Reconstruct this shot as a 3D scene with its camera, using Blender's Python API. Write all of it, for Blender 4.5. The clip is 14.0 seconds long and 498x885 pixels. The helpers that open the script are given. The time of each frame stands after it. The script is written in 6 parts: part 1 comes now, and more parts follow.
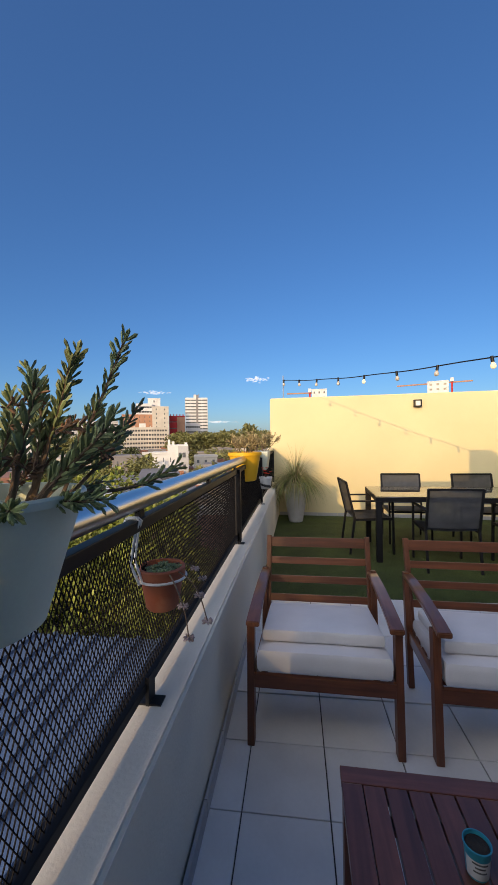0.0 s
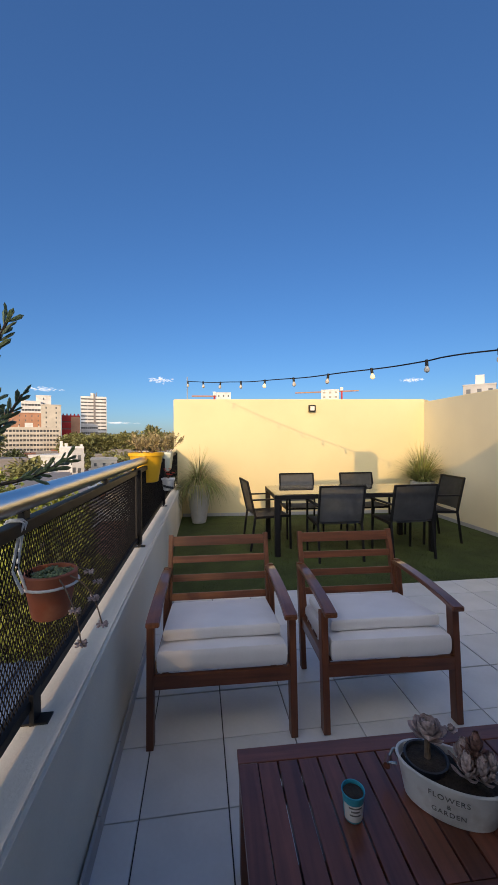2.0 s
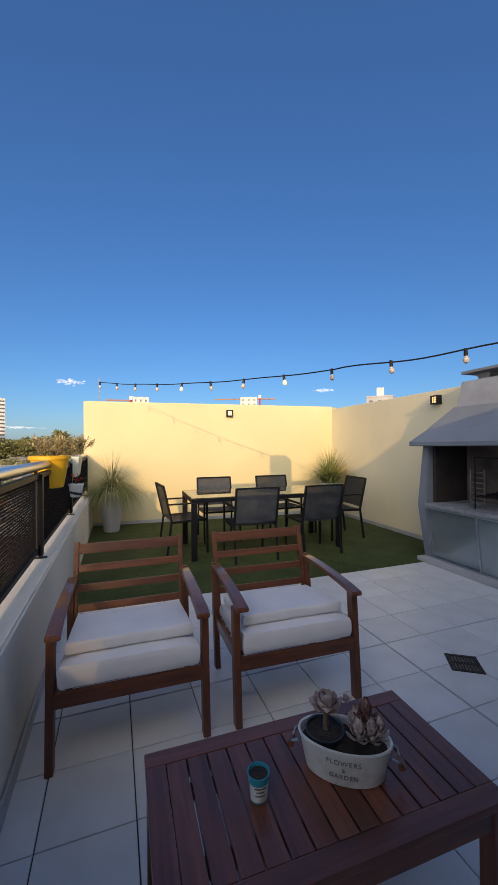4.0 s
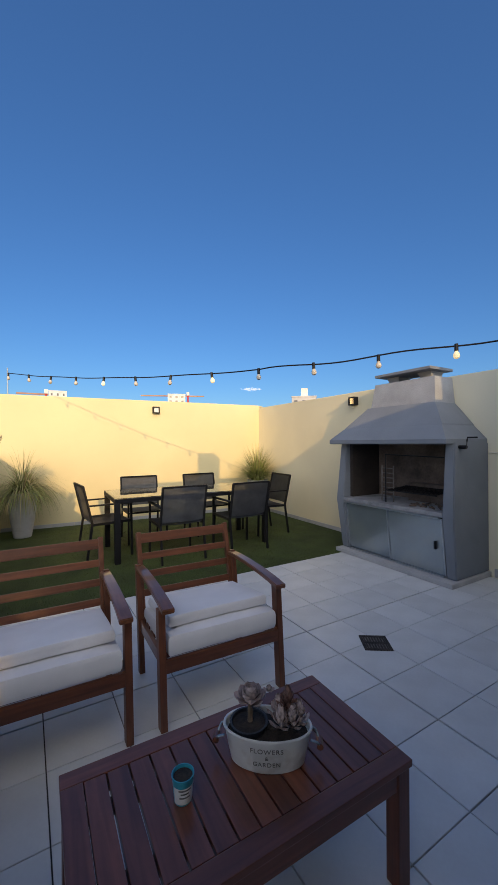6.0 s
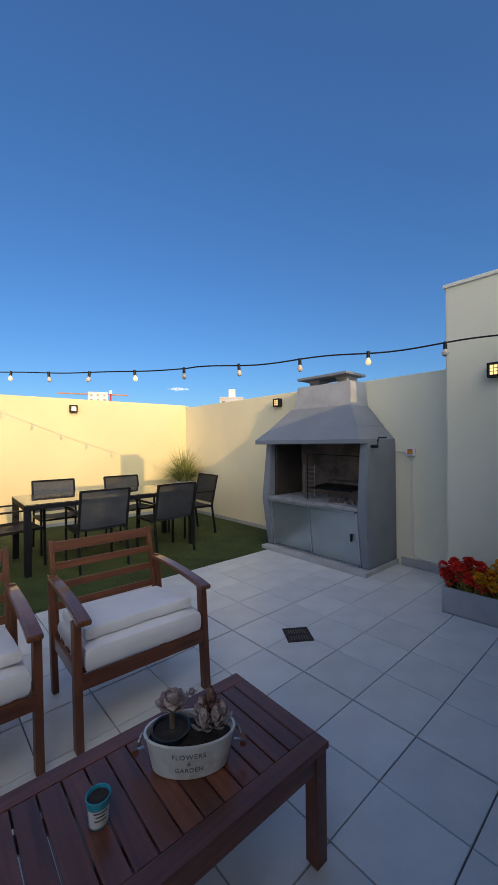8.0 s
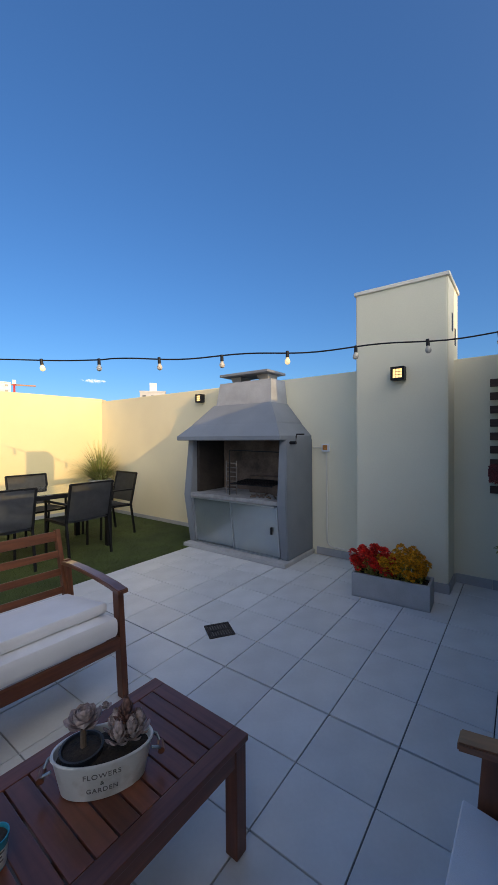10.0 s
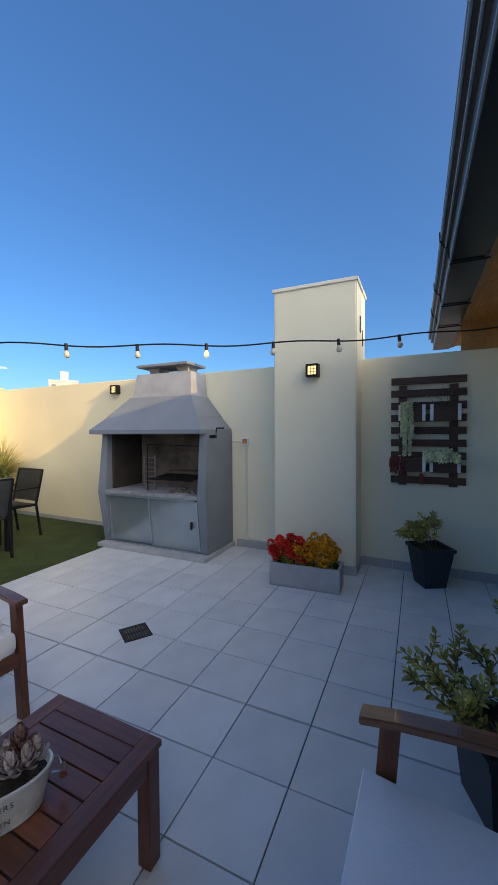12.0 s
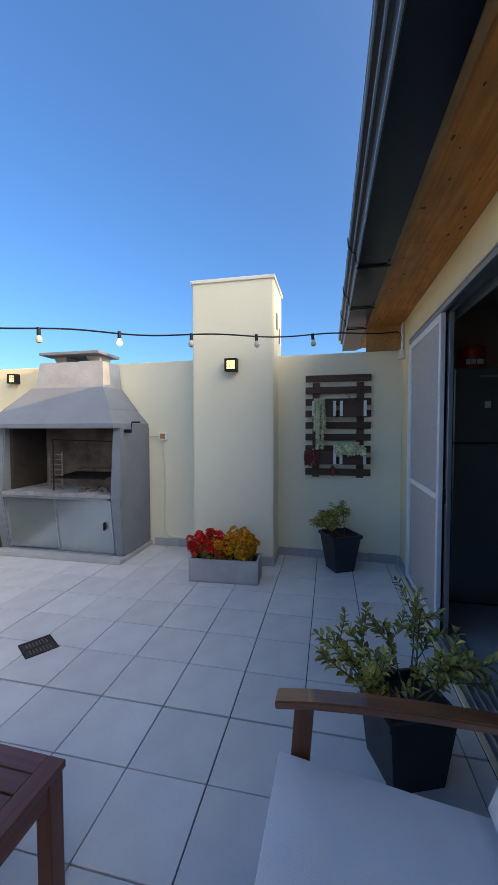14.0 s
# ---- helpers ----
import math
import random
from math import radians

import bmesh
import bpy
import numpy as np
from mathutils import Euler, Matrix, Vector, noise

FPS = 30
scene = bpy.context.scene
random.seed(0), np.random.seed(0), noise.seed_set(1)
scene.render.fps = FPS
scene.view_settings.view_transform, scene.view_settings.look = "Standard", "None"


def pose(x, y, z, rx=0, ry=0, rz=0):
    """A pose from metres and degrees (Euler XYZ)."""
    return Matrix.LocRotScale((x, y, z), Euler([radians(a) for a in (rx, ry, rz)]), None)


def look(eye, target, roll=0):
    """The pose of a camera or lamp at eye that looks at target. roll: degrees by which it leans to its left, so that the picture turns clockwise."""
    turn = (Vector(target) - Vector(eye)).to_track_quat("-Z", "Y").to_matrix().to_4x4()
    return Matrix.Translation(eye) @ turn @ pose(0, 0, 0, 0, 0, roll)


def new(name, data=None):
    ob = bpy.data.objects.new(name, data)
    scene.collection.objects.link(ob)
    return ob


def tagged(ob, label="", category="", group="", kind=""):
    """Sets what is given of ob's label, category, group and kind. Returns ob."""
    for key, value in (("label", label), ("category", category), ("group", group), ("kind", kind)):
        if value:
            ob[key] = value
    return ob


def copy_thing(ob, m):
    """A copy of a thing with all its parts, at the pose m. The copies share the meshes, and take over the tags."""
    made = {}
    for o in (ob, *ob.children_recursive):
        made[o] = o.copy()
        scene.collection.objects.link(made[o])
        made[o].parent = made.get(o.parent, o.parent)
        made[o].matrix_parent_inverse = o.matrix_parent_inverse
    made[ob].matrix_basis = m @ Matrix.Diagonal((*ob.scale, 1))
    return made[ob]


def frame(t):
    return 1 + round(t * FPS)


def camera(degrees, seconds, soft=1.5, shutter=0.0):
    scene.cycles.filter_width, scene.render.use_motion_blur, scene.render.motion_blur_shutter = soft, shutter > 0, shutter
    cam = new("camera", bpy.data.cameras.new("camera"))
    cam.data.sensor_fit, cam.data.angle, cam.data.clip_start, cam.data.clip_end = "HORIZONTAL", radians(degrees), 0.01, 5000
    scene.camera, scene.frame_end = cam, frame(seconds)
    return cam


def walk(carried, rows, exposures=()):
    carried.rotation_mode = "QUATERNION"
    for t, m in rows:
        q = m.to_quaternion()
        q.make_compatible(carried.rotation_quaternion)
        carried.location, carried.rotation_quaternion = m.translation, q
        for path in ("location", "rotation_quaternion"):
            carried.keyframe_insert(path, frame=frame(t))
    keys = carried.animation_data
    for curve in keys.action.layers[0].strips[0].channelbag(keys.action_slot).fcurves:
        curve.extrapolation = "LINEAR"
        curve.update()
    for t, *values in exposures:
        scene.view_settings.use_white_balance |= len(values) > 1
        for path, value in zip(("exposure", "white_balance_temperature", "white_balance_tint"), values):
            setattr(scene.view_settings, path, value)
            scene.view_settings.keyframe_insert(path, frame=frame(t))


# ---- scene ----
cam = camera(67.6, 14.0, soft=0.8)

PATH = [
    (0, (0.408, 0.036, 1.43), (0.161, 2.021, 1.407), -0.9),
    (0.5, (0.415, 0.021, 1.428), (0.287, 2.017, 1.404), -0.7),
    (1, (0.41, 0.018, 1.414), (0.416, 2.018, 1.398), -0.5),
    (1.5, (0.42, 0.006, 1.397), (0.55, 2.002, 1.396), -0.5),
    (2, (0.419, 0.013, 1.41), (0.682, 1.995, 1.395), -0.4),
    (2.5, (0.431, 0.0, 1.403), (0.802, 1.965, 1.393), -0.4),
    (3, (0.436, -0.005, 1.386), (0.917, 1.936, 1.388), -0.3),
    (5.5, (0.463, -0.023, 1.371), (1.405, 1.742, 1.379), -0.5),
    (6, (0.455, -0.014, 1.375), (1.481, 1.702, 1.377), -0.3),
    (6.5, (0.459, -0.016, 1.38), (1.563, 1.652, 1.379), -0.3),
    (7, (0.46, -0.02, 1.378), (1.639, 1.595, 1.379), -0.4),
    (7.5, (0.463, -0.024, 1.383), (1.715, 1.535, 1.381), -0.3),
    (8, (0.473, -0.02, 1.371), (1.81, 1.468, 1.374), -0.5),
    (8.5, (0.478, -0.002, 1.372), (1.902, 1.403, 1.367), -0.2),
    (11, (0.511, -0.024, 1.38), (2.232, 0.995, 1.34), -0.4),
    (11.5, (0.524, -0.015, 1.378), (2.299, 0.904, 1.326), -0.1),
    (12, (0.53, -0.025, 1.383), (2.351, 0.8, 1.321), -0.3),
    (12.5, (0.545, -0.032, 1.372), (2.408, 0.693, 1.308), -0.2),
    (13, (0.547, -0.031, 1.376), (2.446, 0.592, 1.302), -0.2),
    (13.5, (0.56, -0.043, 1.382), (2.487, 0.486, 1.296), -0.3),
    (14, (0.565, -0.027, 1.358), (2.519, 0.394, 1.278), -0.1),
]
EXPOSURES = [(0, 0.50, 7250, 11), (3, 0.48, 7250, 11), (6.5, 0.50, 7250, 9), (8.5, 0.60, 7200, 8), (11, 0.84, 7350, 8), (12.5, 1.12, 7550, 8), (14, 1.42, 7800, 9)]
walk(cam, [(t, look(eye, target, roll)) for t, eye, target, roll in PATH], EXPOSURES)

# ---- light ----
# light travels along SUN: low evening sun from behind, over the railing and the house
SUN = Vector((0.32, 1.0, -0.27)).normalized()
sun_data = bpy.data.lights.new("sun", "SUN")
sun_data.energy, sun_data.angle, sun_data.color = 1.75, radians(0.3), (1.0, 0.67, 0.32)
sun = new("sun", sun_data)
sun.matrix_world = Matrix.Translation((-5, -12, 9)) @ SUN.to_track_quat("-Z", "Y").to_matrix().to_4x4()
world = bpy.data.worlds.new("sky")
scene.world = world
world.use_nodes = True
sky = world.node_tree.nodes.new("ShaderNodeTexSky")
sky.sky_type, sky.sun_disc = "NISHITA", False
sky.sun_elevation = math.asin(-SUN.z)
sky.sun_rotation = math.atan2(-SUN.x, -SUN.y)
sky.altitude, sky.air_density, sky.dust_density, sky.ozone_density = 50, 1.0, 0.8, 6.0
back = world.node_tree.nodes["Background"]
back.inputs["Strength"].default_value = 0.118
deep = world.node_tree.nodes.new("ShaderNodeHueSaturation")
deep.inputs["Saturation"].default_value, deep.inputs["Hue"].default_value = 1.08, 0.502
# even blue added over the sky texture: flattens it and lifts the shade
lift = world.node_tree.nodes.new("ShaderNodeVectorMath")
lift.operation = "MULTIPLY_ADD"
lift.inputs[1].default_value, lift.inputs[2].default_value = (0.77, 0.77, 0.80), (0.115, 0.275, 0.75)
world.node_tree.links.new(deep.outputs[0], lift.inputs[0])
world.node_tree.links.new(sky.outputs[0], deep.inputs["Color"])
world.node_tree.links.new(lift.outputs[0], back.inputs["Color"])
# a broad warm glow round the low sun, added to the sky to fill the shade
wt = world.node_tree
way = wt.nodes.new("ShaderNodeTexCoord").outputs["Generated"]
dot = wt.nodes.new("ShaderNodeVectorMath")
dot.operation = "DOT_PRODUCT"
dot.inputs[1].default_value = -SUN
wt.links.new(way, dot.inputs[0])
value = dot.outputs["Value"]
for operation, number in (("ADD", 1.0), ("MULTIPLY", 0.5), ("POWER", 8.0), ("MULTIPLY", 2.8)):
    step_node = wt.nodes.new("ShaderNodeMath")
    step_node.operation = operation
    step_node.inputs[1].default_value = number
    wt.links.new(value, step_node.inputs[0])
    value = step_node.outputs[0]
halo = wt.nodes.new("ShaderNodeBackground")
halo.inputs["Color"].default_value = (0.96, 0.91, 0.84, 1)
wt.links.new(value, halo.inputs["Strength"])
both = wt.nodes.new("ShaderNodeAddShader")
wt.links.new(back.outputs[0], both.inputs[0])
wt.links.new(halo.outputs[0], both.inputs[1])
wt.links.new(both.outputs[0], wt.nodes["World Output"].inputs["Surface"])


# ---- materials ----
def material(name, color, rough=0.6, metal=0.0, scale=8.0, vary=0.12, bump=0.0, fine=120.0, per_object=0.0, per_island=0.0, stain=None, stain_scale=1.5, coat=0.0, uneven=0.12):
    """A Principled surface with noise at two scales, in metres."""
    m = bpy.data.materials.new(name)
    m.use_nodes = True
    t = m.node_tree
    p = t.nodes["Principled BSDF"]
    p.inputs["Roughness"].default_value, p.inputs["Metallic"].default_value = rough, metal
    p.inputs["Coat Weight"].default_value = coat
    co = t.nodes.new("ShaderNodeTexCoord").outputs["Object"]

    def tex(s, detail=4.0):
        n = t.nodes.new("ShaderNodeTexNoise")
        n.inputs["Scale"].default_value, n.inputs["Detail"].default_value = s, detail
        t.links.new(co, n.inputs["Vector"])
        return n.outputs["Fac"]

    def mix(fac, a, b, kind="MIX"):
        n = t.nodes.new("ShaderNodeMix")
        n.data_type, n.blend_type = "RGBA", kind
        for sock, v in ((n.inputs[0], fac), (n.inputs[6], a), (n.inputs[7], b)):
            if isinstance(v, (int, float)):
                sock.default_value = v
            elif isinstance(v, (tuple, list)):
                sock.default_value = (*v, 1)
            else:
                t.links.new(v, sock)
        return n.outputs[2]

    def ramp(v, lo, hi):
        n = t.nodes.new("ShaderNodeMapRange")
        n.inputs["From Min"].default_value, n.inputs["From Max"].default_value = lo, hi
        t.links.new(v, n.inputs["Value"])
        return n.outputs[0]

    lo = tuple(c * (1 - vary) for c in color)
    hi = tuple(min(1, c * (1 + vary)) for c in color)
    col = mix(ramp(tex(scale), 0.3, 0.7), lo, hi)
    grain = ramp(tex(fine, 6), 0.25, 0.75)
    col = mix(1.0, col, mix(grain, (1 - vary * 0.7,) * 3, (1, 1, 1)), "MULTIPLY")
    if stain:
        col = mix(ramp(tex(stain_scale, 8), 0.52, 0.75), col, stain)
    for amount, node, sock in ((per_object, "ShaderNodeObjectInfo", "Random"), (per_island, "ShaderNodeNewGeometry", "Random Per Island")):
        if amount:
            r = t.nodes.new(node).outputs[sock]
            col = mix(1.0, col, mix(r, (1 - amount,) * 3, (1 + amount,) * 3), "MULTIPLY")
    t.links.new(col, p.inputs["Base Color"])
    r2 = t.nodes.new("ShaderNodeMapRange")
    r2.inputs["To Min"].default_value, r2.inputs["To Max"].default_value = max(0.02, rough * (1 - uneven)), min(1, rough * (1 + uneven))
    t.links.new(tex(scale * 2.3), r2.inputs["Value"])
    t.links.new(r2.outputs[0], p.inputs["Roughness"])
    if bump:
        b = t.nodes.new("ShaderNodeBump")
        b.inputs["Strength"].default_value, b.inputs["Distance"].default_value = min(1, bump), 0.004
        t.links.new(tex(fine, 5), b.inputs["Height"])
        t.links.new(b.outputs[0], p.inputs["Normal"])
    return m


def wood(name, color, rough=0.45, along=1, vary=0.35, coat=0.0, per_object=0.15):
    """Wood with grain stretched along one axis of the object."""
    m = material(name, color, rough, scale=6, vary=0.15, fine=60, per_object=per_object, coat=coat)
    t = m.node_tree
    p = t.nodes["Principled BSDF"]
    old = p.inputs["Base Color"].links[0].from_socket
    mp = t.nodes.new("ShaderNodeMapping")
    s = [45.0, 45.0, 45.0]
    s[along] = 2.5
    mp.inputs["Scale"].default_value = s
    t.links.new(t.nodes["Texture Coordinate"].outputs["Object"], mp.inputs["Vector"])
    n = t.nodes.new("ShaderNodeTexNoise")
    n.inputs["Scale"].default_value, n.inputs["Detail"].default_value, n.inputs["Distortion"].default_value = 1.0, 5, 0.6
    t.links.new(mp.outputs[0], n.inputs["Vector"])
    r = t.nodes.new("ShaderNodeMapRange")
    r.inputs["From Min"].default_value, r.inputs["From Max"].default_value = 0.3, 0.7
    t.links.new(n.outputs["Fac"], r.inputs["Value"])
    mx = t.nodes.new("ShaderNodeMix")
    mx.data_type, mx.blend_type = "RGBA", "MULTIPLY"
    mx.inputs[0].default_value = 1.0
    rc = t.nodes.new("ShaderNodeMix")
    rc.data_type = "RGBA"
    rc.inputs[6].default_value = (1 - vary, 1 - vary, 1 - vary, 1)
    rc.inputs[7].default_value = (1.1, 1.1, 1.1, 1)
    t.links.new(r.outputs[0], rc.inputs[0])
    t.links.new(old, mx.inputs[6])
    t.links.new(rc.outputs[2], mx.inputs[7])
    t.links.new(mx.outputs[2], p.inputs["Base Color"])
    b = t.nodes.new("ShaderNodeBump")
    b.inputs["Strength"].default_value, b.inputs["Distance"].default_value = 0.25, 0.002
    t.links.new(n.outputs["Fac"], b.inputs["Height"])
    t.links.new(b.outputs[0], p.inputs["Normal"])
    return m


def glass(name, tint=(0.9, 0.95, 0.95), rough=0.0):
    m = bpy.data.materials.new(name)
    m.use_nodes = True
    p = m.node_tree.nodes["Principled BSDF"]
    p.inputs["Base Color"].default_value = (*tint, 1)
    p.inputs["Transmission Weight"].default_value, p.inputs["Roughness"].default_value = 1.0, rough
    return m


def glow(name, color, strength):
    m = bpy.data.materials.new(name)
    m.use_nodes = True
    p = m.node_tree.nodes["Principled BSDF"]
    p.inputs["Base Color"].default_value = (*color, 1)
    p.inputs["Emission Color"].default_value, p.inputs["Emission Strength"].default_value = (*color, 1), strength
    return m


M = dict(
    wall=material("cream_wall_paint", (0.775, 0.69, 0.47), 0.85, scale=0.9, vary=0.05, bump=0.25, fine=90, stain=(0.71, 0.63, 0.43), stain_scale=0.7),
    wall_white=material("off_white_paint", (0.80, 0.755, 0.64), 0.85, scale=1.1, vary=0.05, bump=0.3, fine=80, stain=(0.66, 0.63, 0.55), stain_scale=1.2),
    # same cream for the end wall, with the low sun's warmth put into it
    wall_sunlit=material("cream_wall_sun_warmed", (0.70, 0.60, 0.345), 0.85, scale=0.9, vary=0.05, bump=0.25, fine=90, stain=(0.65, 0.555, 0.315), stain_scale=0.7),
    # same cream again, lightened for the parts that stand in shade
    wall_shade_lift=material("cream_wall_shade_lightened", (0.82, 0.765, 0.585), 0.85, scale=0.9, vary=0.05, bump=0.25, fine=90, stain=(0.77, 0.73, 0.58), stain_scale=0.7),
    tile=material("pale_grey_floor_tile", (0.69, 0.70, 0.70), 0.26, scale=4.2, vary=0.065, fine=60, per_object=0.05, uneven=0.0),
    skirting=material("grey_skirting_tile", (0.40, 0.40, 0.41), 0.45, scale=3, vary=0.1, per_object=0.06),
    grout=material("dark_grout", (0.06, 0.058, 0.056), 0.9, scale=20, vary=0.25, bump=0.3),
    turf=material("artificial_turf", (0.045, 0.068, 0.013), 0.9, scale=3, vary=0.25, bump=0.8, fine=160),
    blade=material("turf_blade", (0.064, 0.092, 0.018), 0.7, scale=3, vary=0.25, per_island=0.45),
    black_metal=material("black_painted_metal", (0.011, 0.011, 0.013), 0.48, 0.0, scale=9, vary=0.2),
    steel=material("brushed_stainless_steel", (0.62, 0.61, 0.60), 0.30, 1.0, scale=5, vary=0.06, fine=200),
    bbq_grey=material("grey_painted_concrete", (0.20, 0.222, 0.255), 0.8, scale=3, vary=0.08, bump=0.5, fine=140, stain=(0.215, 0.235, 0.265), stain_scale=1.6),
    bbq_rough=material("rough_grey_render", (0.36, 0.38, 0.41), 0.9, scale=5, vary=0.12, bump=1.0, fine=110),
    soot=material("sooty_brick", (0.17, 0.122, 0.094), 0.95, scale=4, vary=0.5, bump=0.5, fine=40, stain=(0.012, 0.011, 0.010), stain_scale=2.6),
    sheet=material("grey_galvanised_sheet", (0.36, 0.42, 0.45), 0.24, 0.6, scale=3, vary=0.1, stain=(0.45, 0.47, 0.45), stain_scale=2),
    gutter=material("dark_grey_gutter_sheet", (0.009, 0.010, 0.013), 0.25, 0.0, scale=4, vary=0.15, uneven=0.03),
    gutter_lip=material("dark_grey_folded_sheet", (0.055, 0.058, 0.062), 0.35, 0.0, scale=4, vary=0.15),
    gutter_edge=material("sky_reflection_blue_grey", (0.42, 0.50, 0.58), 0.32, 0.4, scale=4, vary=0.1),
    soffit=wood("knotty_pine_plywood", (0.62, 0.25, 0.055), 0.55, along=0, vary=0.35, per_object=0.08),
    knot=material("dark_pine_knot", (0.16, 0.06, 0.018), 0.6, scale=40, vary=0.3),
    fascia=wood("pale_pine_trim", (0.45, 0.25, 0.10), 0.6, along=0, vary=0.25),
    aluminium=material("white_aluminium", (0.78, 0.80, 0.82), 0.35, 0.1, scale=6, vary=0.04),
    alu_grey=material("grey_aluminium", (0.40, 0.43, 0.46), 0.35, 0.7, scale=6, vary=0.06),
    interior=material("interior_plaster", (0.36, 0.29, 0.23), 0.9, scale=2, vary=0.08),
    teak=wood("oiled_hardwood", (0.21, 0.078, 0.034), 0.34, along=1, vary=0.4, coat=0.5),
    teak_x=wood("oiled_hardwood_cross", (0.180, 0.059, 0.025), 0.42, along=0, vary=0.4, coat=0.15),
    teak_z=wood("oiled_hardwood_upright", (0.165, 0.054, 0.023), 0.45, along=2, vary=0.4, coat=0.1),
    table_y=wood("stained_hardwood_slat", (0.190, 0.060, 0.032), 0.33, along=1, vary=0.4, coat=0.25, per_object=0.22),
    table_x=wood("stained_hardwood_rail", (0.185, 0.058, 0.031), 0.38, along=0, vary=0.4, coat=0.2),
    table_z=wood("stained_hardwood_leg", (0.170, 0.053, 0.028), 0.42, along=2, vary=0.4, coat=0.1),
    cushion=material("white_canvas", (0.78, 0.77, 0.78), 0.9, scale=5, vary=0.05, bump=0.35, fine=450),
    earth=material("potting_soil", (0.045, 0.032, 0.022), 0.95, scale=30, vary=0.5, bump=1.0, fine=160),
)


for m, level in (("black_metal", 0.25), ("gutter_lip", 0.5)):
    M[m].node_tree.nodes["Principled BSDF"].inputs["Specular IOR Level"].default_value = level


# ---- mesh helpers ----
def box(bm, x0, x1, y0, y1, z0, z1, bevel=0.0):
    r = bmesh.ops.create_cube(bm, size=1, matrix=Matrix.Translation(((x0 + x1) / 2, (y0 + y1) / 2, (z0 + z1) / 2)) @ Matrix.Diagonal((abs(x1 - x0), abs(y1 - y0), abs(z1 - z0), 1)))
    if bevel:
        es = list({e for v in r["verts"] for e in v.link_edges})
        bmesh.ops.bevel(bm, geom=es, offset=bevel, segments=2, affect="EDGES", profile=0.6)
    return bm


def beam(bm, p0, p1, w, h, up=(0, 0, 1), bevel=0.0):
    """A straight bar from p0 to p1, w wide and h high (along up)."""
    p0, p1 = Vector(p0), Vector(p1)
    d = (p1 - p0)
    x = d.normalized()
    y = Vector(up).cross(x).normalized()
    z = x.cross(y)
    m = Matrix((x, y, z)).transposed().to_4x4()
    m.translation = (p0 + p1) / 2
    r = bmesh.ops.create_cube(bm, size=1, matrix=m @ Matrix.Diagonal((d.length, w, h, 1)))
    if bevel:
        es = list({e for v in r["verts"] for e in v.link_edges})
        bmesh.ops.bevel(bm, geom=es, offset=bevel, segments=2, affect="EDGES", profile=0.6)
    return bm


def rod(bm, p0, p1, r0, r1=None, n=10, caps=True):
    p0, p1 = Vector(p0), Vector(p1)
    d = p1 - p0
    m = d.to_track_quat("Z", "Y").to_matrix().to_4x4()
    m.translation = (p0 + p1) / 2
    bmesh.ops.create_cone(bm, cap_ends=caps, segments=n, radius1=r0, radius2=r0 if r1 is None else r1, depth=max(d.length, 1e-5), matrix=m)
    return bm


def prism(bm, outline, axis, a, b):
    """Closed outline of (u, v) pairs swept along axis 'x', 'y' or 'z' from a to b."""
    def at(u, v, w):
        return {"x": (w, u, v), "y": (u, w, v), "z": (u, v, w)}[axis]
    lo = [bm.verts.new(at(u, v, a)) for u, v in outline]
    hi = [bm.verts.new(at(u, v, b)) for u, v in outline]
    n = len(outline)
    fs = [bm.faces.new(lo), bm.faces.new(hi[::-1])]
    fs += [bm.faces.new((lo[i], hi[i], hi[(i + 1) % n], lo[(i + 1) % n])) for i in range(n)]
    bmesh.ops.recalc_face_normals(bm, faces=fs)
    return bm


def lathe(bm, profile, n=32, cx=0.0, cy=0.0, sx=1.0, sy=1.0):
    """Rings of (radius, z) turned about the z axis."""
    rings = []
    for r, z in profile:
        rings.append([bm.verts.new((cx + sx * r * math.cos(2 * math.pi * i / n), cy + sy * r * math.sin(2 * math.pi * i / n), z)) for i in range(n)])
    for a, b in zip(rings, rings[1:]):
        for i in range(n):
            bm.faces.new((a[i], a[(i + 1) % n], b[(i + 1) % n], b[i]))
    bm.faces.new(rings[0][::-1])
    bm.faces.new(rings[-1])
    bmesh.ops.recalc_face_normals(bm, faces=bm.faces[:])
    return bm


def tube(bm, pts, r, n=8):
    """A round tube along points."""
    pts = [Vector(p) for p in pts]
    rings = []
    for i, p in enumerate(pts):
        d = (pts[min(i + 1, len(pts) - 1)] - pts[max(i - 1, 0)]).normalized()
        a = d.orthogonal().normalized() if abs(d.z) > 0.95 else d.cross(Vector((0, 0, 1))).normalized()
        b = d.cross(a)
        rr = r[i] if isinstance(r, (list, tuple)) else r
        rings.append([bm.verts.new(p + rr * (math.cos(2 * math.pi * k / n) * a + math.sin(2 * math.pi * k / n) * b)) for k in range(n)])
    for a, b in zip(rings, rings[1:]):
        for k in range(n):
            bm.faces.new((a[k], a[(k + 1) % n], b[(k + 1) % n], b[k]))
    bm.faces.new(rings[0][::-1])
    bm.faces.new(rings[-1])
    bmesh.ops.recalc_face_normals(bm, faces=bm.faces[:])
    return bm


def mesh_of(name, bm, mat, smooth=False):
    me = bpy.data.meshes.new(name)
    bm.to_mesh(me)
    bm.free()
    for m in (mat if isinstance(mat, (list, tuple)) else [mat]):
        me.materials.append(m)
    if smooth:
        me.polygons.foreach_set("use_smooth", [True] * len(me.polygons))
        me.set_sharp_from_angle(angle=radians(38))
    return me


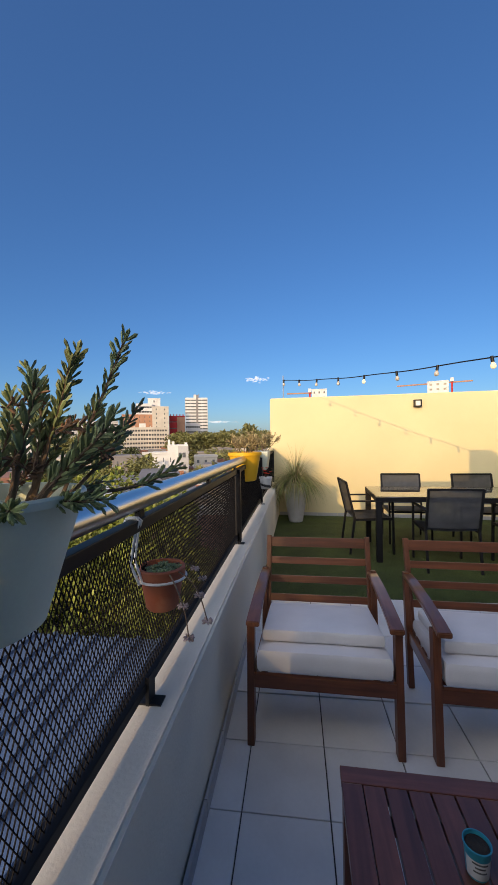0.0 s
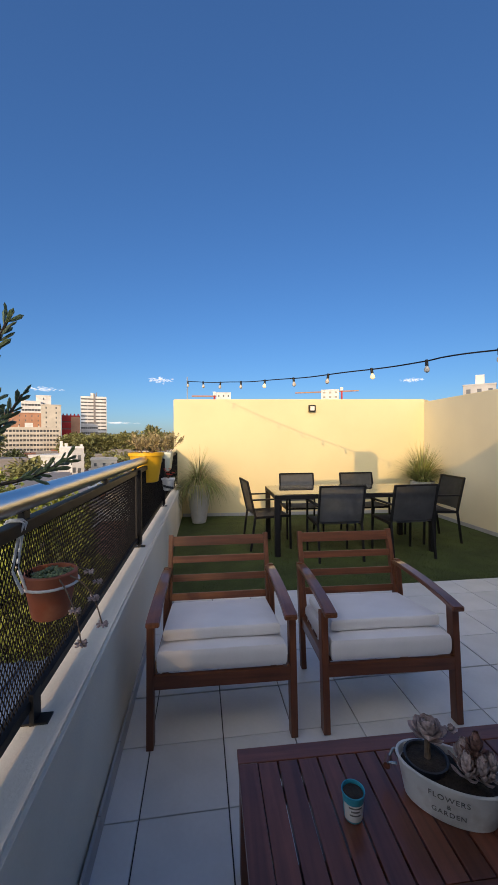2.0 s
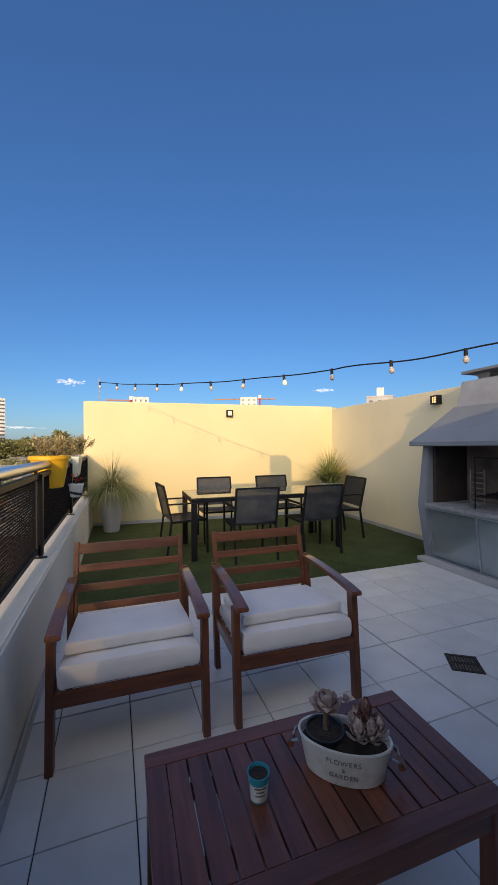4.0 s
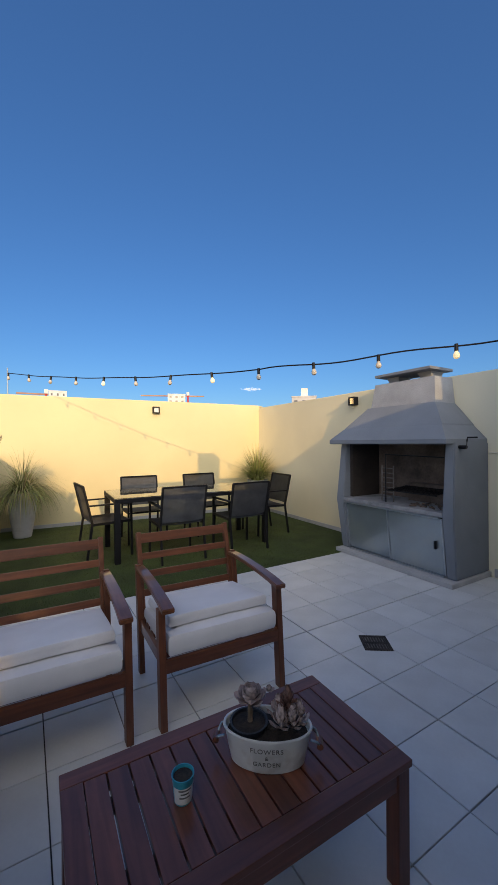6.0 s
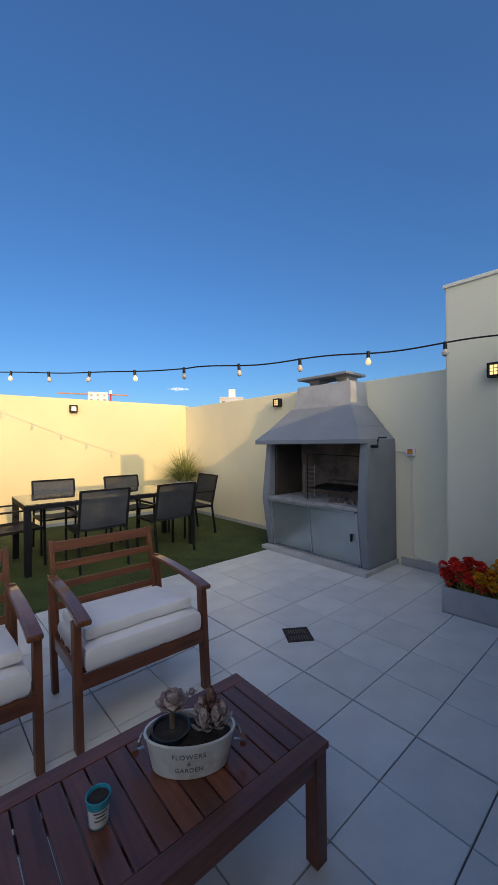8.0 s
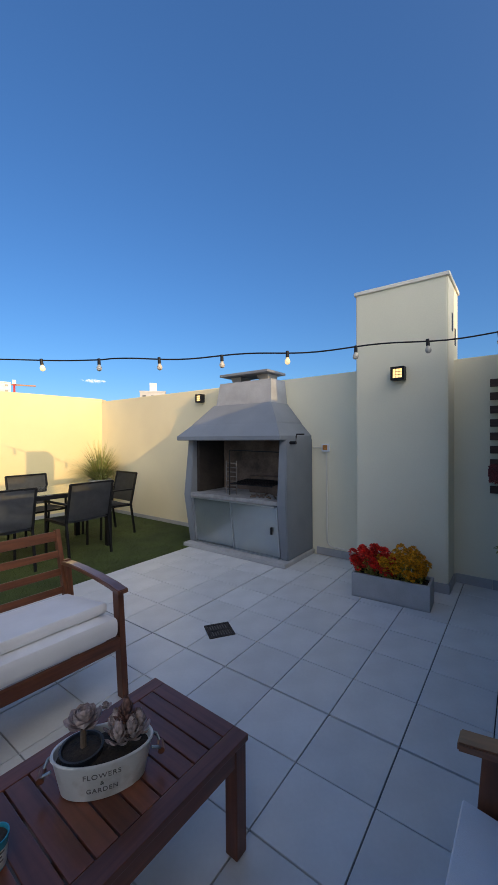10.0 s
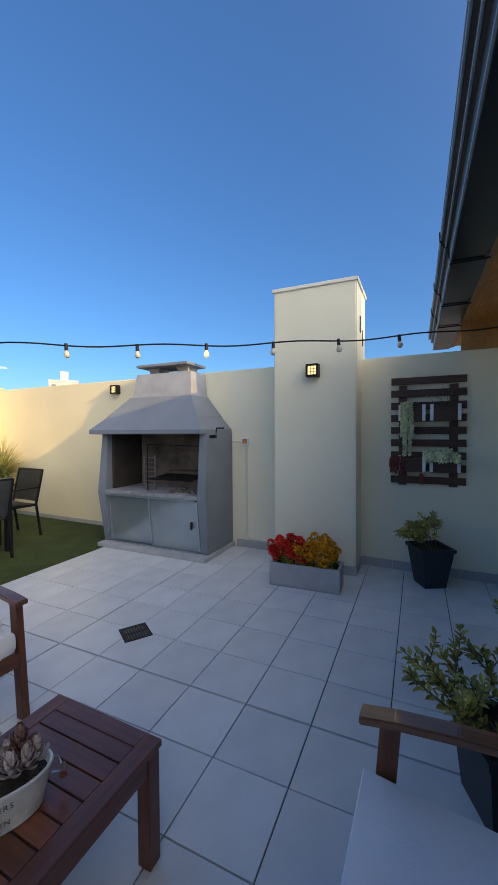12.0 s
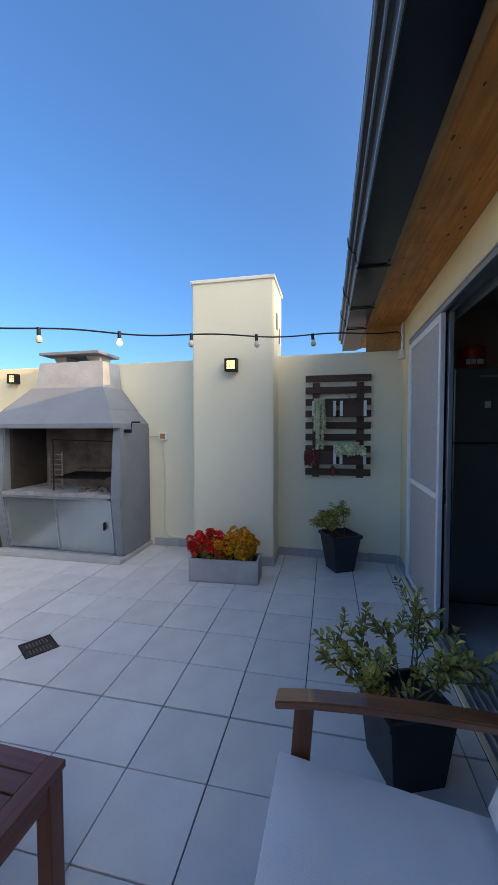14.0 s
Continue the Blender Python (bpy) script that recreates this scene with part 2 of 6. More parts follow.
def part(name, bm, mat, parent=None, label="", smooth=False, at=None):
    """Links a bmesh as one mesh object under a thing or under a part."""
    ob = new(name, mesh_of(name, bm, mat, smooth))
    ob.parent = parent
    if at is not None:
        ob.matrix_local = at
    return tagged(ob, label)


def thing(name, m, label, category, group="", kind=""):
    ob = new(name)
    ob.empty_display_size = 0.1
    ob.matrix_world = m
    return tagged(ob, label, category, group, kind)


def raw(name, verts, faces, mat, parent=None, smooth=False):
    me = bpy.data.meshes.new(name)
    me.from_pydata(verts, [], faces)
    me.materials.append(mat)
    if smooth:
        me.polygons.foreach_set("use_smooth", [True] * len(me.polygons))
    me.update()
    ob = new(name, me)
    ob.parent = parent
    return ob


def structure(name, bm, mat, label, category):
    return tagged(part(name, bm, mat), label, category, kind="structure")


B = bmesh.new
PITCH = 0.336            # tile and joint
TILE_X, TILE_Y = 2.2, 2.1  # a crossing of joints
GRASS_Y = 3.40


def back_y(x):
    return 6.95 - 0.0745 * x


def east_x(y):
    return 4.45 + 0.031 * (y + 0.7)


HOUSE_Y = -0.72

# ---- structure ----
structure("floor", box(B(), -0.15, 6.0, -5.2, 7.4, -0.30, -0.012), M["grout"], "grey mortar bed under the terrace tiles", "floor")
bm = B()
prism(bm, [(0.06, GRASS_Y), (3.9, GRASS_Y), (3.9, 3.50), (east_x(3.5) - 0.01, 3.5), (east_x(6.5) - 0.01, back_y(4.63) - 0.01), (0.06, back_y(0.06) - 0.01)], "z", -0.012, 0.004)
turf = structure("turf_mat", bm, M["turf"], "green artificial turf mat laid over the terrace floor", "artificial grass")

# parapet under the railing
bm = B()
prism(bm, [(0.00, -3.0), (0.09, 6.95), (-0.085, 6.97), (-0.185, -3.0)], "z", -0.3, 0.60)
bmesh.ops.bevel(bm, geom=[e for e in bm.edges if abs(e.verts[0].co.z - 0.6) < 1e-4 and abs(e.verts[1].co.z - 0.6) < 1e-4], offset=0.012, segments=2, affect="EDGES")
structure("parapet", bm, M["wall_white"], "low off-white rendered parapet with smooth painted top", "parapet")

# wall across the far end
bm = B()
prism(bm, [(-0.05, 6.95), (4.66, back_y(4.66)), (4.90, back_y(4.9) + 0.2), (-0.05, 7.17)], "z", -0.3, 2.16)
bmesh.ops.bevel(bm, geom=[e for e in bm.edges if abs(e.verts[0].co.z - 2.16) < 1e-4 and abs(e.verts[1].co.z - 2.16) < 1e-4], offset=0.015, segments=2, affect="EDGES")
structure("wall_north", bm, M["wall_sunlit"], "tall cream-painted rendered terrace wall with evening sun warmth in its colour", "wall")
# wall along the side with the barbecue: cream, and a copy lightened for shade, meeting behind it
for name, y0, y1, paint, text in (("wall_east", 2.76, back_y(4.66), "wall", "cream-painted rendered boundary wall behind the dining table"), ("wall_east_shaded", -0.72, 2.76, "wall_shade_lift", "pale cream rendered boundary wall behind the chimney shaft")):
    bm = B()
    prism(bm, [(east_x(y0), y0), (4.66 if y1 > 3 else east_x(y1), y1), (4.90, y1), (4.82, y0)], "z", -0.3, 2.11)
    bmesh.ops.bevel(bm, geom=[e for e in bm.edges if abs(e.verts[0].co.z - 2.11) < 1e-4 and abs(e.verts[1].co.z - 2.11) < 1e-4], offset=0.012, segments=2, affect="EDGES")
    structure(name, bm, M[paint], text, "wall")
# chimney shaft built against it
shaft = thing("chimney_shaft", pose(4.30, 0.91, 0), "cream-painted square chimney shaft with vent slots near its top", "chimney")
bm = box(B(), -0.17, 0.42, -0.41, 0.41, -0.05, 2.78)
bmesh.ops.bevel(bm, geom=[e for e in bm.edges if abs(e.verts[0].co.z - e.verts[1].co.z) > 1], offset=0.012, segments=2, affect="EDGES")
part("shaft", bm, M["wall_shade_lift"], shaft)
part("coping", box(B(), -0.185, 0.43, -0.425, 0.425, 2.78, 2.815, 0.006), M["wall_white"], shaft, "thin worn coping slab")
for y, z in ((0.06, 2.45), (0.24, 2.35)):
    part("vent_slot", box(B(), y - 0.03, y + 0.03, -0.414, -0.40, z - 0.10, z + 0.06), M["black_metal"], shaft, "dark vent slot")

# house wall with the door opening
DOOR_X0, DOOR_X1, DOOR_Z = 0.95, 4.10, 2.13
bm = B()
# west end is out of view, run outward to keep sun off chair backs
box(bm, -0.42, DOOR_X0, HOUSE_Y - 0.2, HOUSE_Y, -0.3, 2.40)
box(bm, DOOR_X1, 4.45, HOUSE_Y - 0.2, HOUSE_Y, -0.3, 2.40)
box(bm, DOOR_X0, DOOR_X1, HOUSE_Y - 0.2, HOUSE_Y, DOOR_Z, 2.40)
structure("wall_south", bm, M["wall"], "cream-painted house wall with a wide sliding door opening", "wall")
# unseen wall, its outer face placed to shade the chairs
bm = B()
box(bm, -0.42, -0.10, -5.2, HOUSE_Y - 0.2, -0.3, 2.40)
structure("wall_west", bm, M["wall"], "unseen cream side wall of the house, set out to block the sun", "wall")
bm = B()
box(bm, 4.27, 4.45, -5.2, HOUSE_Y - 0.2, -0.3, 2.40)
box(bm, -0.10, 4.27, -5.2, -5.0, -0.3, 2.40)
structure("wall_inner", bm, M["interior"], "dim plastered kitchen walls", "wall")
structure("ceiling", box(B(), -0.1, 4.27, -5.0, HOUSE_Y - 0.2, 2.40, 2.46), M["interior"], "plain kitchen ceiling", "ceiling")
structure("floor_kitchen", box(B(), -0.1, 4.27, -5.0, HOUSE_Y + 0.0, -0.012, 0.0), M["skirting"], "grey tiled kitchen floor", "floor")

# roof over the house: soffit, fascia, gutter, roof sheet
house_roof = thing("house_roof", pose(2.5, -0.72, 2.36), "low pitched sheet roof with pine soffit and dark gutter", "roof")
for x0, x1 in ((-2.86, -2.164), (-2.16, -0.944), (-0.94, 0.278), (0.282, 1.498), (1.502, 3.0)):
    part("soffit_board", box(B(), x0, x1, 0.0, 0.31, 0.0, 0.018), M["soffit"], house_roof, "knotty varnished plywood soffit")
kr = random.Random(4)
for _ in range(46):
    x, y, r = kr.uniform(-1.5, 2.0), kr.uniform(0.03, 0.29), kr.uniform(0.004, 0.010)
    bm = B()
    bmesh.ops.create_circle(bm, cap_ends=True, segments=10, radius=r, matrix=pose(x, y, -0.0012, 180, 0, 0) @ Matrix.Diagonal((1.7, 0.8, 1, 1)))
    part("knot", bm, M["knot"], house_roof)
part("soffit_trim", box(B(), -2.86, 3.0, 0.31, 0.345, -0.012, 0.05), M["fascia"], house_roof, "pale pine trim strip")
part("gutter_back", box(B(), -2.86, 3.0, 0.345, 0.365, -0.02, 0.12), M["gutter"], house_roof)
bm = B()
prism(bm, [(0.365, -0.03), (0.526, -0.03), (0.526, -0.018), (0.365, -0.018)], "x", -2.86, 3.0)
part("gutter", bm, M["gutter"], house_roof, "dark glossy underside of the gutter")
# the lip sheet is lighter than the near-black underside
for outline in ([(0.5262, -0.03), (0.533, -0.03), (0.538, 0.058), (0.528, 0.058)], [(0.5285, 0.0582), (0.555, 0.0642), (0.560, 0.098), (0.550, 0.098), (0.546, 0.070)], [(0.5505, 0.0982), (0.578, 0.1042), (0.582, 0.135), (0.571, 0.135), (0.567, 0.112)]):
    part("gutter_lip", prism(B(), outline, "x", -2.86, 3.0), M["gutter_lip"], house_roof, "folded dark grey sheet step of the gutter lip")
# thin blue-grey strips paint the sky's reflection along the folds
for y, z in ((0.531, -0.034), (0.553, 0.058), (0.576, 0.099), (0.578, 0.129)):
    part("gutter_edge", box(B(), -2.86, 3.0, y, y + 0.009, z, z + 0.009, 0.002), M["gutter_edge"], house_roof, "pale blue strip standing in for sky reflected along the gutter lip")
for x in (-1.1, 0.45, 1.25, 1.9):
    bm = tube(B(), [(x, 0.34, -0.036), (x, 0.535, -0.038), (x, 0.545, 0.05), (x, 0.565, 0.065), (x, 0.585, 0.10), (x, 0.588, 0.15)], 0.006, 6)
    part("gutter_strap", bm, M["black_metal"], house_roof)
part("closing_board", box(B(), 2.00, 2.03, 0.003, 0.335, -0.24, -0.001), M["fascia"], house_roof, "brown board closing the eave over the wall")
bm = B()
prism(bm, [(0.45, 0.122), (0.45, 0.142), (-2.0, 0.74), (-4.4, 0.142), (-4.4, 0.122), (-2.0, 0.72)], "x", -2.86, 3.0)
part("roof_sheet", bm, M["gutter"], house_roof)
bm = B()
prism(bm, [(0.36, 0.09), (0.36, 0.122), (-2.0, 0.718), (-4.4, 0.122), (-4.4, 0.09)], "x", -2.85, -2.62)
prism(bm, [(0.36, 0.09), (0.36, 0.122), (-2.0, 0.718), (-4.4, 0.122), (-4.4, 0.09)], "x", 1.70, 1.90)
part("gable", bm, M["wall"], house_roof)

# unseen stacks on the house roof, whose shadows fall on the terrace walls
# first drawn from its wall shadow, second made up to shade the shaft
for x0, x1, z in ((0.36, 0.70, 3.66), (2.75, 3.4, 3.95)):
    stack = thing("roof_chimney", pose((x0 + x1) / 2, -2.7, 3.2), "unseen plain rendered stack on the house roof, there for its shadow", "chimney", "roof chimneys")
    part("stack", box(B(), (x0 - x1) / 2, (x1 - x0) / 2, -0.2, 0.2, -0.25, z - 3.2, 0.01), M["wall"], stack)

# ---- plants ----
M.update(
    jade=material("grey_green_succulent", (0.20, 0.255, 0.115), 0.5, scale=9, vary=0.3, per_island=0.4),
    stem=material("dry_stem", (0.16, 0.11, 0.075), 0.8, scale=30, vary=0.3),
    leaf=material("olive_leaf", (0.40, 0.355, 0.085), 0.5, scale=12, vary=0.35, per_island=0.5),
    grass_blade=material("fountain_grass", (0.24, 0.27, 0.075), 0.6, scale=6, vary=0.3, per_island=0.5),
    dry_blade=material("dry_grass", (0.42, 0.34, 0.17), 0.7, scale=6, vary=0.3, per_island=0.35),
    red_petal=material("red_petal", (0.88, 0.045, 0.025), 0.6, scale=20, vary=0.25, per_island=0.4),
    orange_petal=material("orange_petal", (0.92, 0.40, 0.02), 0.6, scale=20, vary=0.25, per_island=0.4),
    rosette=material("grey_pink_rosette", (0.46, 0.36, 0.34), 0.55, scale=30, vary=0.25, per_island=0.3),
    rosette_red=material("red_tipped_rosette", (0.22, 0.11, 0.085), 0.55, scale=30, vary=0.3, per_island=0.3),
    pale_leaf=material("pale_trailing_sedum", (0.60, 0.62, 0.38), 0.55, scale=20, vary=0.2, per_island=0.3),
    wine_leaf=material("wine_red_leaf", (0.22, 0.045, 0.04), 0.55, scale=20, vary=0.3, per_island=0.4),
    pot_sage=material("sage_plastic", (0.66, 0.74, 0.64), 0.5, scale=4, vary=0.06),
    terracotta=material("terracotta_plastic", (0.36, 0.105, 0.05), 0.6, scale=8, vary=0.12, stain=(0.45, 0.2, 0.12), stain_scale=12),
    yellow=material("yellow_plastic", (0.75, 0.42, 0.02), 0.45, scale=5, vary=0.06),
    pale_plastic=material("pale_green_plastic", (0.55, 0.60, 0.50), 0.5, scale=5, vary=0.05),
    concrete=material("pale_concrete", (0.45, 0.45, 0.45), 0.85, scale=5, vary=0.12, bump=0.5, fine=90, stain=(0.36, 0.36, 0.36), stain_scale=4),
    anthracite=material("anthracite_plastic", (0.022, 0.025, 0.032), 0.5, scale=6, vary=0.15),
    white_paint=material("white_enamel", (0.72, 0.73, 0.72), 0.4, scale=9, vary=0.07, stain=(0.45, 0.42, 0.38), stain_scale=14),
    ink=material("faded_black_ink", (0.16, 0.16, 0.16), 0.8, scale=60, vary=0.4),
    teal=material("teal_plastic", (0.02, 0.30, 0.40), 0.4, scale=8, vary=0.08),
    white_strap=material("white_cord", (0.75, 0.75, 0.73), 0.7, scale=20, vary=0.08),
    mesh_black=material("matt_black_mesh", (0.008, 0.008, 0.010), 0.65, scale=9, vary=0.2),
    bark=material("bark", (0.13, 0.10, 0.075), 0.9, scale=6, vary=0.35, bump=0.6),
)


M["mesh_black"].node_tree.nodes["Principled BSDF"].inputs["Specular IOR Level"].default_value = 0.08


class Foliage:
    """Collects leaves, blades and stems as bare vertices and faces."""

    def __init__(self, seed):
        self.v, self.f, self.r = [], [], random.Random(seed)

    def fat(self, p, d, length, w):
        """A thick leaf: pointed at both ends, four-sided."""
        d = Vector(d).normalized()
        a = d.orthogonal().normalized()
        a.rotate(Matrix.Rotation(self.r.uniform(0, 6.3), 3, d))
        b = d.cross(a)
        k = len(self.v)
        self.v += [p, p + d * length]
        for t, q in ((0.38, 0.8), (0.80, 1.0)):
            m = p + d * length * t
            self.v += [m + a * w * q, m + b * w * q * 0.65, m - a * w * q, m - b * w * q * 0.65]
        for i in range(4):
            j = (i + 1) % 4
            self.f += [(k, k + 2 + j, k + 2 + i), (k + 2 + i, k + 2 + j, k + 6 + j, k + 6 + i), (k + 1, k + 6 + i, k + 6 + j)]

    def flat(self, p, d, length, w, fold=0.25):
        """A flat pointed leaf folded along its rib."""
        d = Vector(d).normalized()
        up = Vector((self.r.uniform(-0.5, 0.5), self.r.uniform(-0.5, 0.5), 1))
        s = d.cross(up).normalized()
        n = s.cross(d)
        k = len(self.v)
        m1, m2 = p + d * length * 0.4, p + d * length * 0.75
        e = p + d * length - n * length * 0.12
        self.v += [p, m1 + s * w + n * w * fold, m1 - n * w * 0.2, m1 - s * w + n * w * fold, m2 + s * w * 0.7 + n * w * fold * 0.6, m2 - s * w * 0.7 + n * w * fold * 0.6, e]
        self.f += [(k, k + 1, k + 2), (k, k + 2, k + 3), (k + 1, k + 4, k + 2), (k + 2, k + 5, k + 3), (k + 2, k + 4, k + 6), (k + 2, k + 6, k + 5)]

    def petal(self, p, d, length, w):
        """A broad cupped succulent leaf with a pointed tip and a keel."""
        d = Vector(d).normalized()
        s = d.cross(Vector((0, 0, 1))).normalized()
        n = s.cross(d)
        k = len(self.v)
        for t, q, lift in ((0.0, 0.35, 0.0), (0.45, 0.85, -0.06), (0.75, 1.0, 0.0), (0.9, 0.62, 0.07)):
            m = p + d * length * t + n * length * lift
            self.v += [m + s * w * q + n * w * 0.30 * q, m + n * w * 0.05, m - s * w * q + n * w * 0.30 * q, m - n * w * 0.28 * q]
        self.v.append(p + d * length + n * length * 0.16)
        for i in range(3):
            for j in range(4):
                a, b = k + 4 * i + j, k + 4 * i + (j + 1) % 4
                self.f.append((a, b, b + 4, a + 4))
        self.f += [(k + 12 + j, k + 12 + (j + 1) % 4, k + 16) for j in range(4)]

    def blade(self, p, d, length, w, droop, n=6):
        d = Vector(d).normalized()
        side = d.cross(Vector((0, 0, 1)))
        side = side.normalized() if side.length > 0.01 else Vector((1, 0, 0))
        k, q, dd = len(self.v), Vector(p), d.copy()
        for i in range(n + 1):
            ww = w * (1 - (i / n) ** 1.5) + 0.0004
            self.v += [q + side * ww, q - side * ww]
            q = q + dd * (length / n)
            dd = (dd + Vector((0, 0, -droop / n))).normalized()
            if i:
                a = k + 2 * i
                self.f.append((a - 2, a - 1, a + 1, a))

    def stick(self, pts, r0, r1, n=5):
        k, m = len(self.v), len(pts)
        for i, p in enumerate(pts):
            d = (pts[min(i + 1, m - 1)] - pts[max(i - 1, 0)]).normalized()
            a = d.orthogonal().normalized()
            b = d.cross(a)
            r = r0 + (r1 - r0) * i / (m - 1)
            self.v += [p + r * (math.cos(6.2832 * j / n) * a + math.sin(6.2832 * j / n) * b) for j in range(n)]
        for i in range(m - 1):
            for j in range(n):
                a, b = k + i * n + j, k + i * n + (j + 1) % n
                self.f.append((a, b, b + n, a + n))

    def put(self, name, mat, parent, label="", smooth=False):
        ob = raw(name, [tuple(v) for v in self.v], self.f, mat, parent, smooth)
        return tagged(ob, label, kind="stuff")


def curve_points(r, p, d, length, n, lift, wander):
    """Points of a bending shoot."""
    pts, q, dd = [Vector(p)], Vector(p), Vector(d).normalized()
    for i in range(n):
        dd = (dd + Vector((r.uniform(-wander, wander), r.uniform(-wander, wander), lift / n + r.uniform(-wander, wander) * 0.5))).normalized()
        q = q + dd * length / n
        pts.append(q.copy())
    return pts


def leafy(leaves, stems, r, pts, count, length, w, kind, start=0.3, spread=0.9):
    n = len(pts) - 1
    for i in range(count):
        t = start + (1 - start) * (i + 0.5) / count
        k = min(int(t * n), n - 1)
        p = pts[k].lerp(pts[k + 1], t * n - k)
        ax = (pts[k + 1] - pts[k]).normalized()
        side = ax.orthogonal().normalized()
        side.rotate(Matrix.Rotation(i * 2.4 + r.uniform(-0.4, 0.4), 3, ax))
        d = ax * r.uniform(0.5, 0.9) + side * spread * r.uniform(0.7, 1.1)
        s = r.uniform(0.75, 1.15)
        (leaves.fat if kind == "fat" else leaves.flat)(p, d, length * s, w * s)


def bush(parent, seed, base, shoots, height, reach, lean, leaf_len, leaf_w, mat, per=26, stem_r=0.004, soil_r=0.05, start=0.35):
    """A branching shrub with flat leaves."""
    lv, st = Foliage(seed), Foliage(seed + 1)
    r = lv.r
    for i in range(shoots):
        a = 6.2832 * i / shoots + r.uniform(-0.4, 0.4)
        p = Vector(base) + Vector((math.cos(a), math.sin(a), 0)) * r.uniform(0.2, 1) * soil_r
        d = Vector((math.cos(a) * reach + lean[0], math.sin(a) * reach + lean[1], 1))
        main = curve_points(r, p, d, height * r.uniform(0.7, 1.1), 7, 0.25, 0.16)
        st.stick(main, stem_r, stem_r * 0.4)
        leafy(lv, st, r, main, per, leaf_len, leaf_w, "flat", start)
        for _ in range(3):
            k = r.randint(3, 5)
            tw = curve_points(r, main[k], Vector((r.uniform(-1, 1), r.uniform(-1, 1), r.uniform(0.2, 1))), height * r.uniform(0.25, 0.5), 4, 0.3, 0.2)
            st.stick(tw, stem_r * 0.6, stem_r * 0.25)
            leafy(lv, st, r, tw, int(per * 0.6), leaf_len * 0.9, leaf_w * 0.9, "flat", 0.3)
    st.put("stem", M["stem"], parent)
    lv.put("leaves", mat, parent)


def tall_grass(parent, seed, base, count, length, spread, mats, droop=1.6):
    for mat, share, k in mats:
        g = Foliage(seed + k)
        for _ in range(int(count * share)):
            a, s = g.r.uniform(0, 6.2832), g.r.uniform(0.05, spread)
            p = Vector(base) + Vector((math.cos(a), math.sin(a), 0)) * g.r.uniform(0, 0.09)
            g.blade(p, (math.cos(a) * s, math.sin(a) * s, 1), length * g.r.uniform(0.55, 1.1), 0.0048, droop * g.r.uniform(0.5, 1.3))
        g.put("grass_blades", mat, parent)


# ---- railing ----
def rail_x(y):
    return -0.092 + 0.010 * y


railing = thing("railing", pose(0, 0, 0.6), "black metal balustrade with expanded-mesh panels and round steel handrail", "railing")
R0, R1 = -2.4, 6.93


def along(y0, y1, z, w, h, dx=0.0, bevel=0.003):
    return beam(B(), (rail_x(y0) + dx, y0, z - 0.6), (rail_x(y1) + dx, y1, z - 0.6), w, h, bevel=bevel)


for y0, y1 in ((R0, -0.58), (-0.576, 2.93), (2.934, R1)):
    part("top_bar", along(y0, y1, 1.170, 0.036, 0.036), M["black_metal"], railing)
    part("bottom_bar", along(y0, y1, 0.657, 0.036, 0.030), M["black_metal"], railing)
bm = tube(B(), [(rail_x(R0) - 0.01, R0, 0.652), (rail_x(2.9) - 0.01, 2.9, 0.636), (rail_x(R1) - 0.01, R1, 0.625)], 0.034, 20)
part("handrail", bm, M["steel"], railing, "round brushed stainless steel handrail", smooth=True)
for y in (-1.4, -0.6, 0.4, 1.15, 2.05, 2.9, 3.9, 4.7, 5.6, 6.4):
    part("stem_post", beam(B(), (rail_x(y), y, 0.580), (rail_x(y), y, 0.622), 0.018, 0.035, up=(0, 1, 0)), M["black_metal"], railing)
for y in (-0.58, 2.93, 4.68, 6.88):
    part("upright", beam(B(), (rail_x(y) + 0.014, y, 0.02), (rail_x(y) + 0.014, y, 0.585), 0.05, 0.05, up=(0, 1, 0), bevel=0.003), M["black_metal"], railing)
for y in (-0.58, 1.16, 2.93, 4.68, 6.4):
    bm = beam(B(), (rail_x(y) + 0.02, y, 0.0), (rail_x(y) + 0.02, y, 0.09), 0.012, 0.05, up=(0, 1, 0))
    box(bm, rail_x(y) - 0.02, rail_x(y) + 0.062, y - 0.022, y + 0.022, 0.0, 0.006)
    part("foot_bracket", bm, M["black_metal"], railing)


def mesh_panel(y0, y1, sy, sz, name, thick=0.0013):
    """Expanded metal: zigzag strands joined into diamonds."""
    v, f = [], []
    z0, z1 = 0.072, 0.553
    rows, cols, w, t = int((z1 - z0) / sz), int((y1 - y0) / sy), 0.0009, thick
    for k in range(rows):
        for side in (0, 1):
            za, zb = z0 + k * sz, z0 + (k + 0.5) * sz
            if side:
                za, zb = z0 + (k + 1) * sz, zb
            base = len(v)
            for i in range(cols * 2 + 1):
                y = y0 + i * sy / 2
                z = za if (i + 0) % 2 == 0 else zb
                x = rail_x(y)
                v += [(x - t, y - w, z), (x + t, y - w, z), (x + t, y + w, z), (x - t, y + w, z)]
            for i in range(cols * 2):
                a, b = base + 4 * i, base + 4 * i + 4
                for j in range(4):
                    q = (j + 1) % 4
                    f.append((a + j, a + q, b + q, b + j))
    ob = raw("mesh_panel", v, f, M["mesh_black"], railing)
    return tagged(ob, name, kind="stuff")


mesh_panel(-0.55, 2.90, 0.017, 0.034, "black expanded-metal mesh infill")
mesh_panel(2.96, 6.86, 0.017, 0.034, "black expanded-metal mesh infill", 0.004)


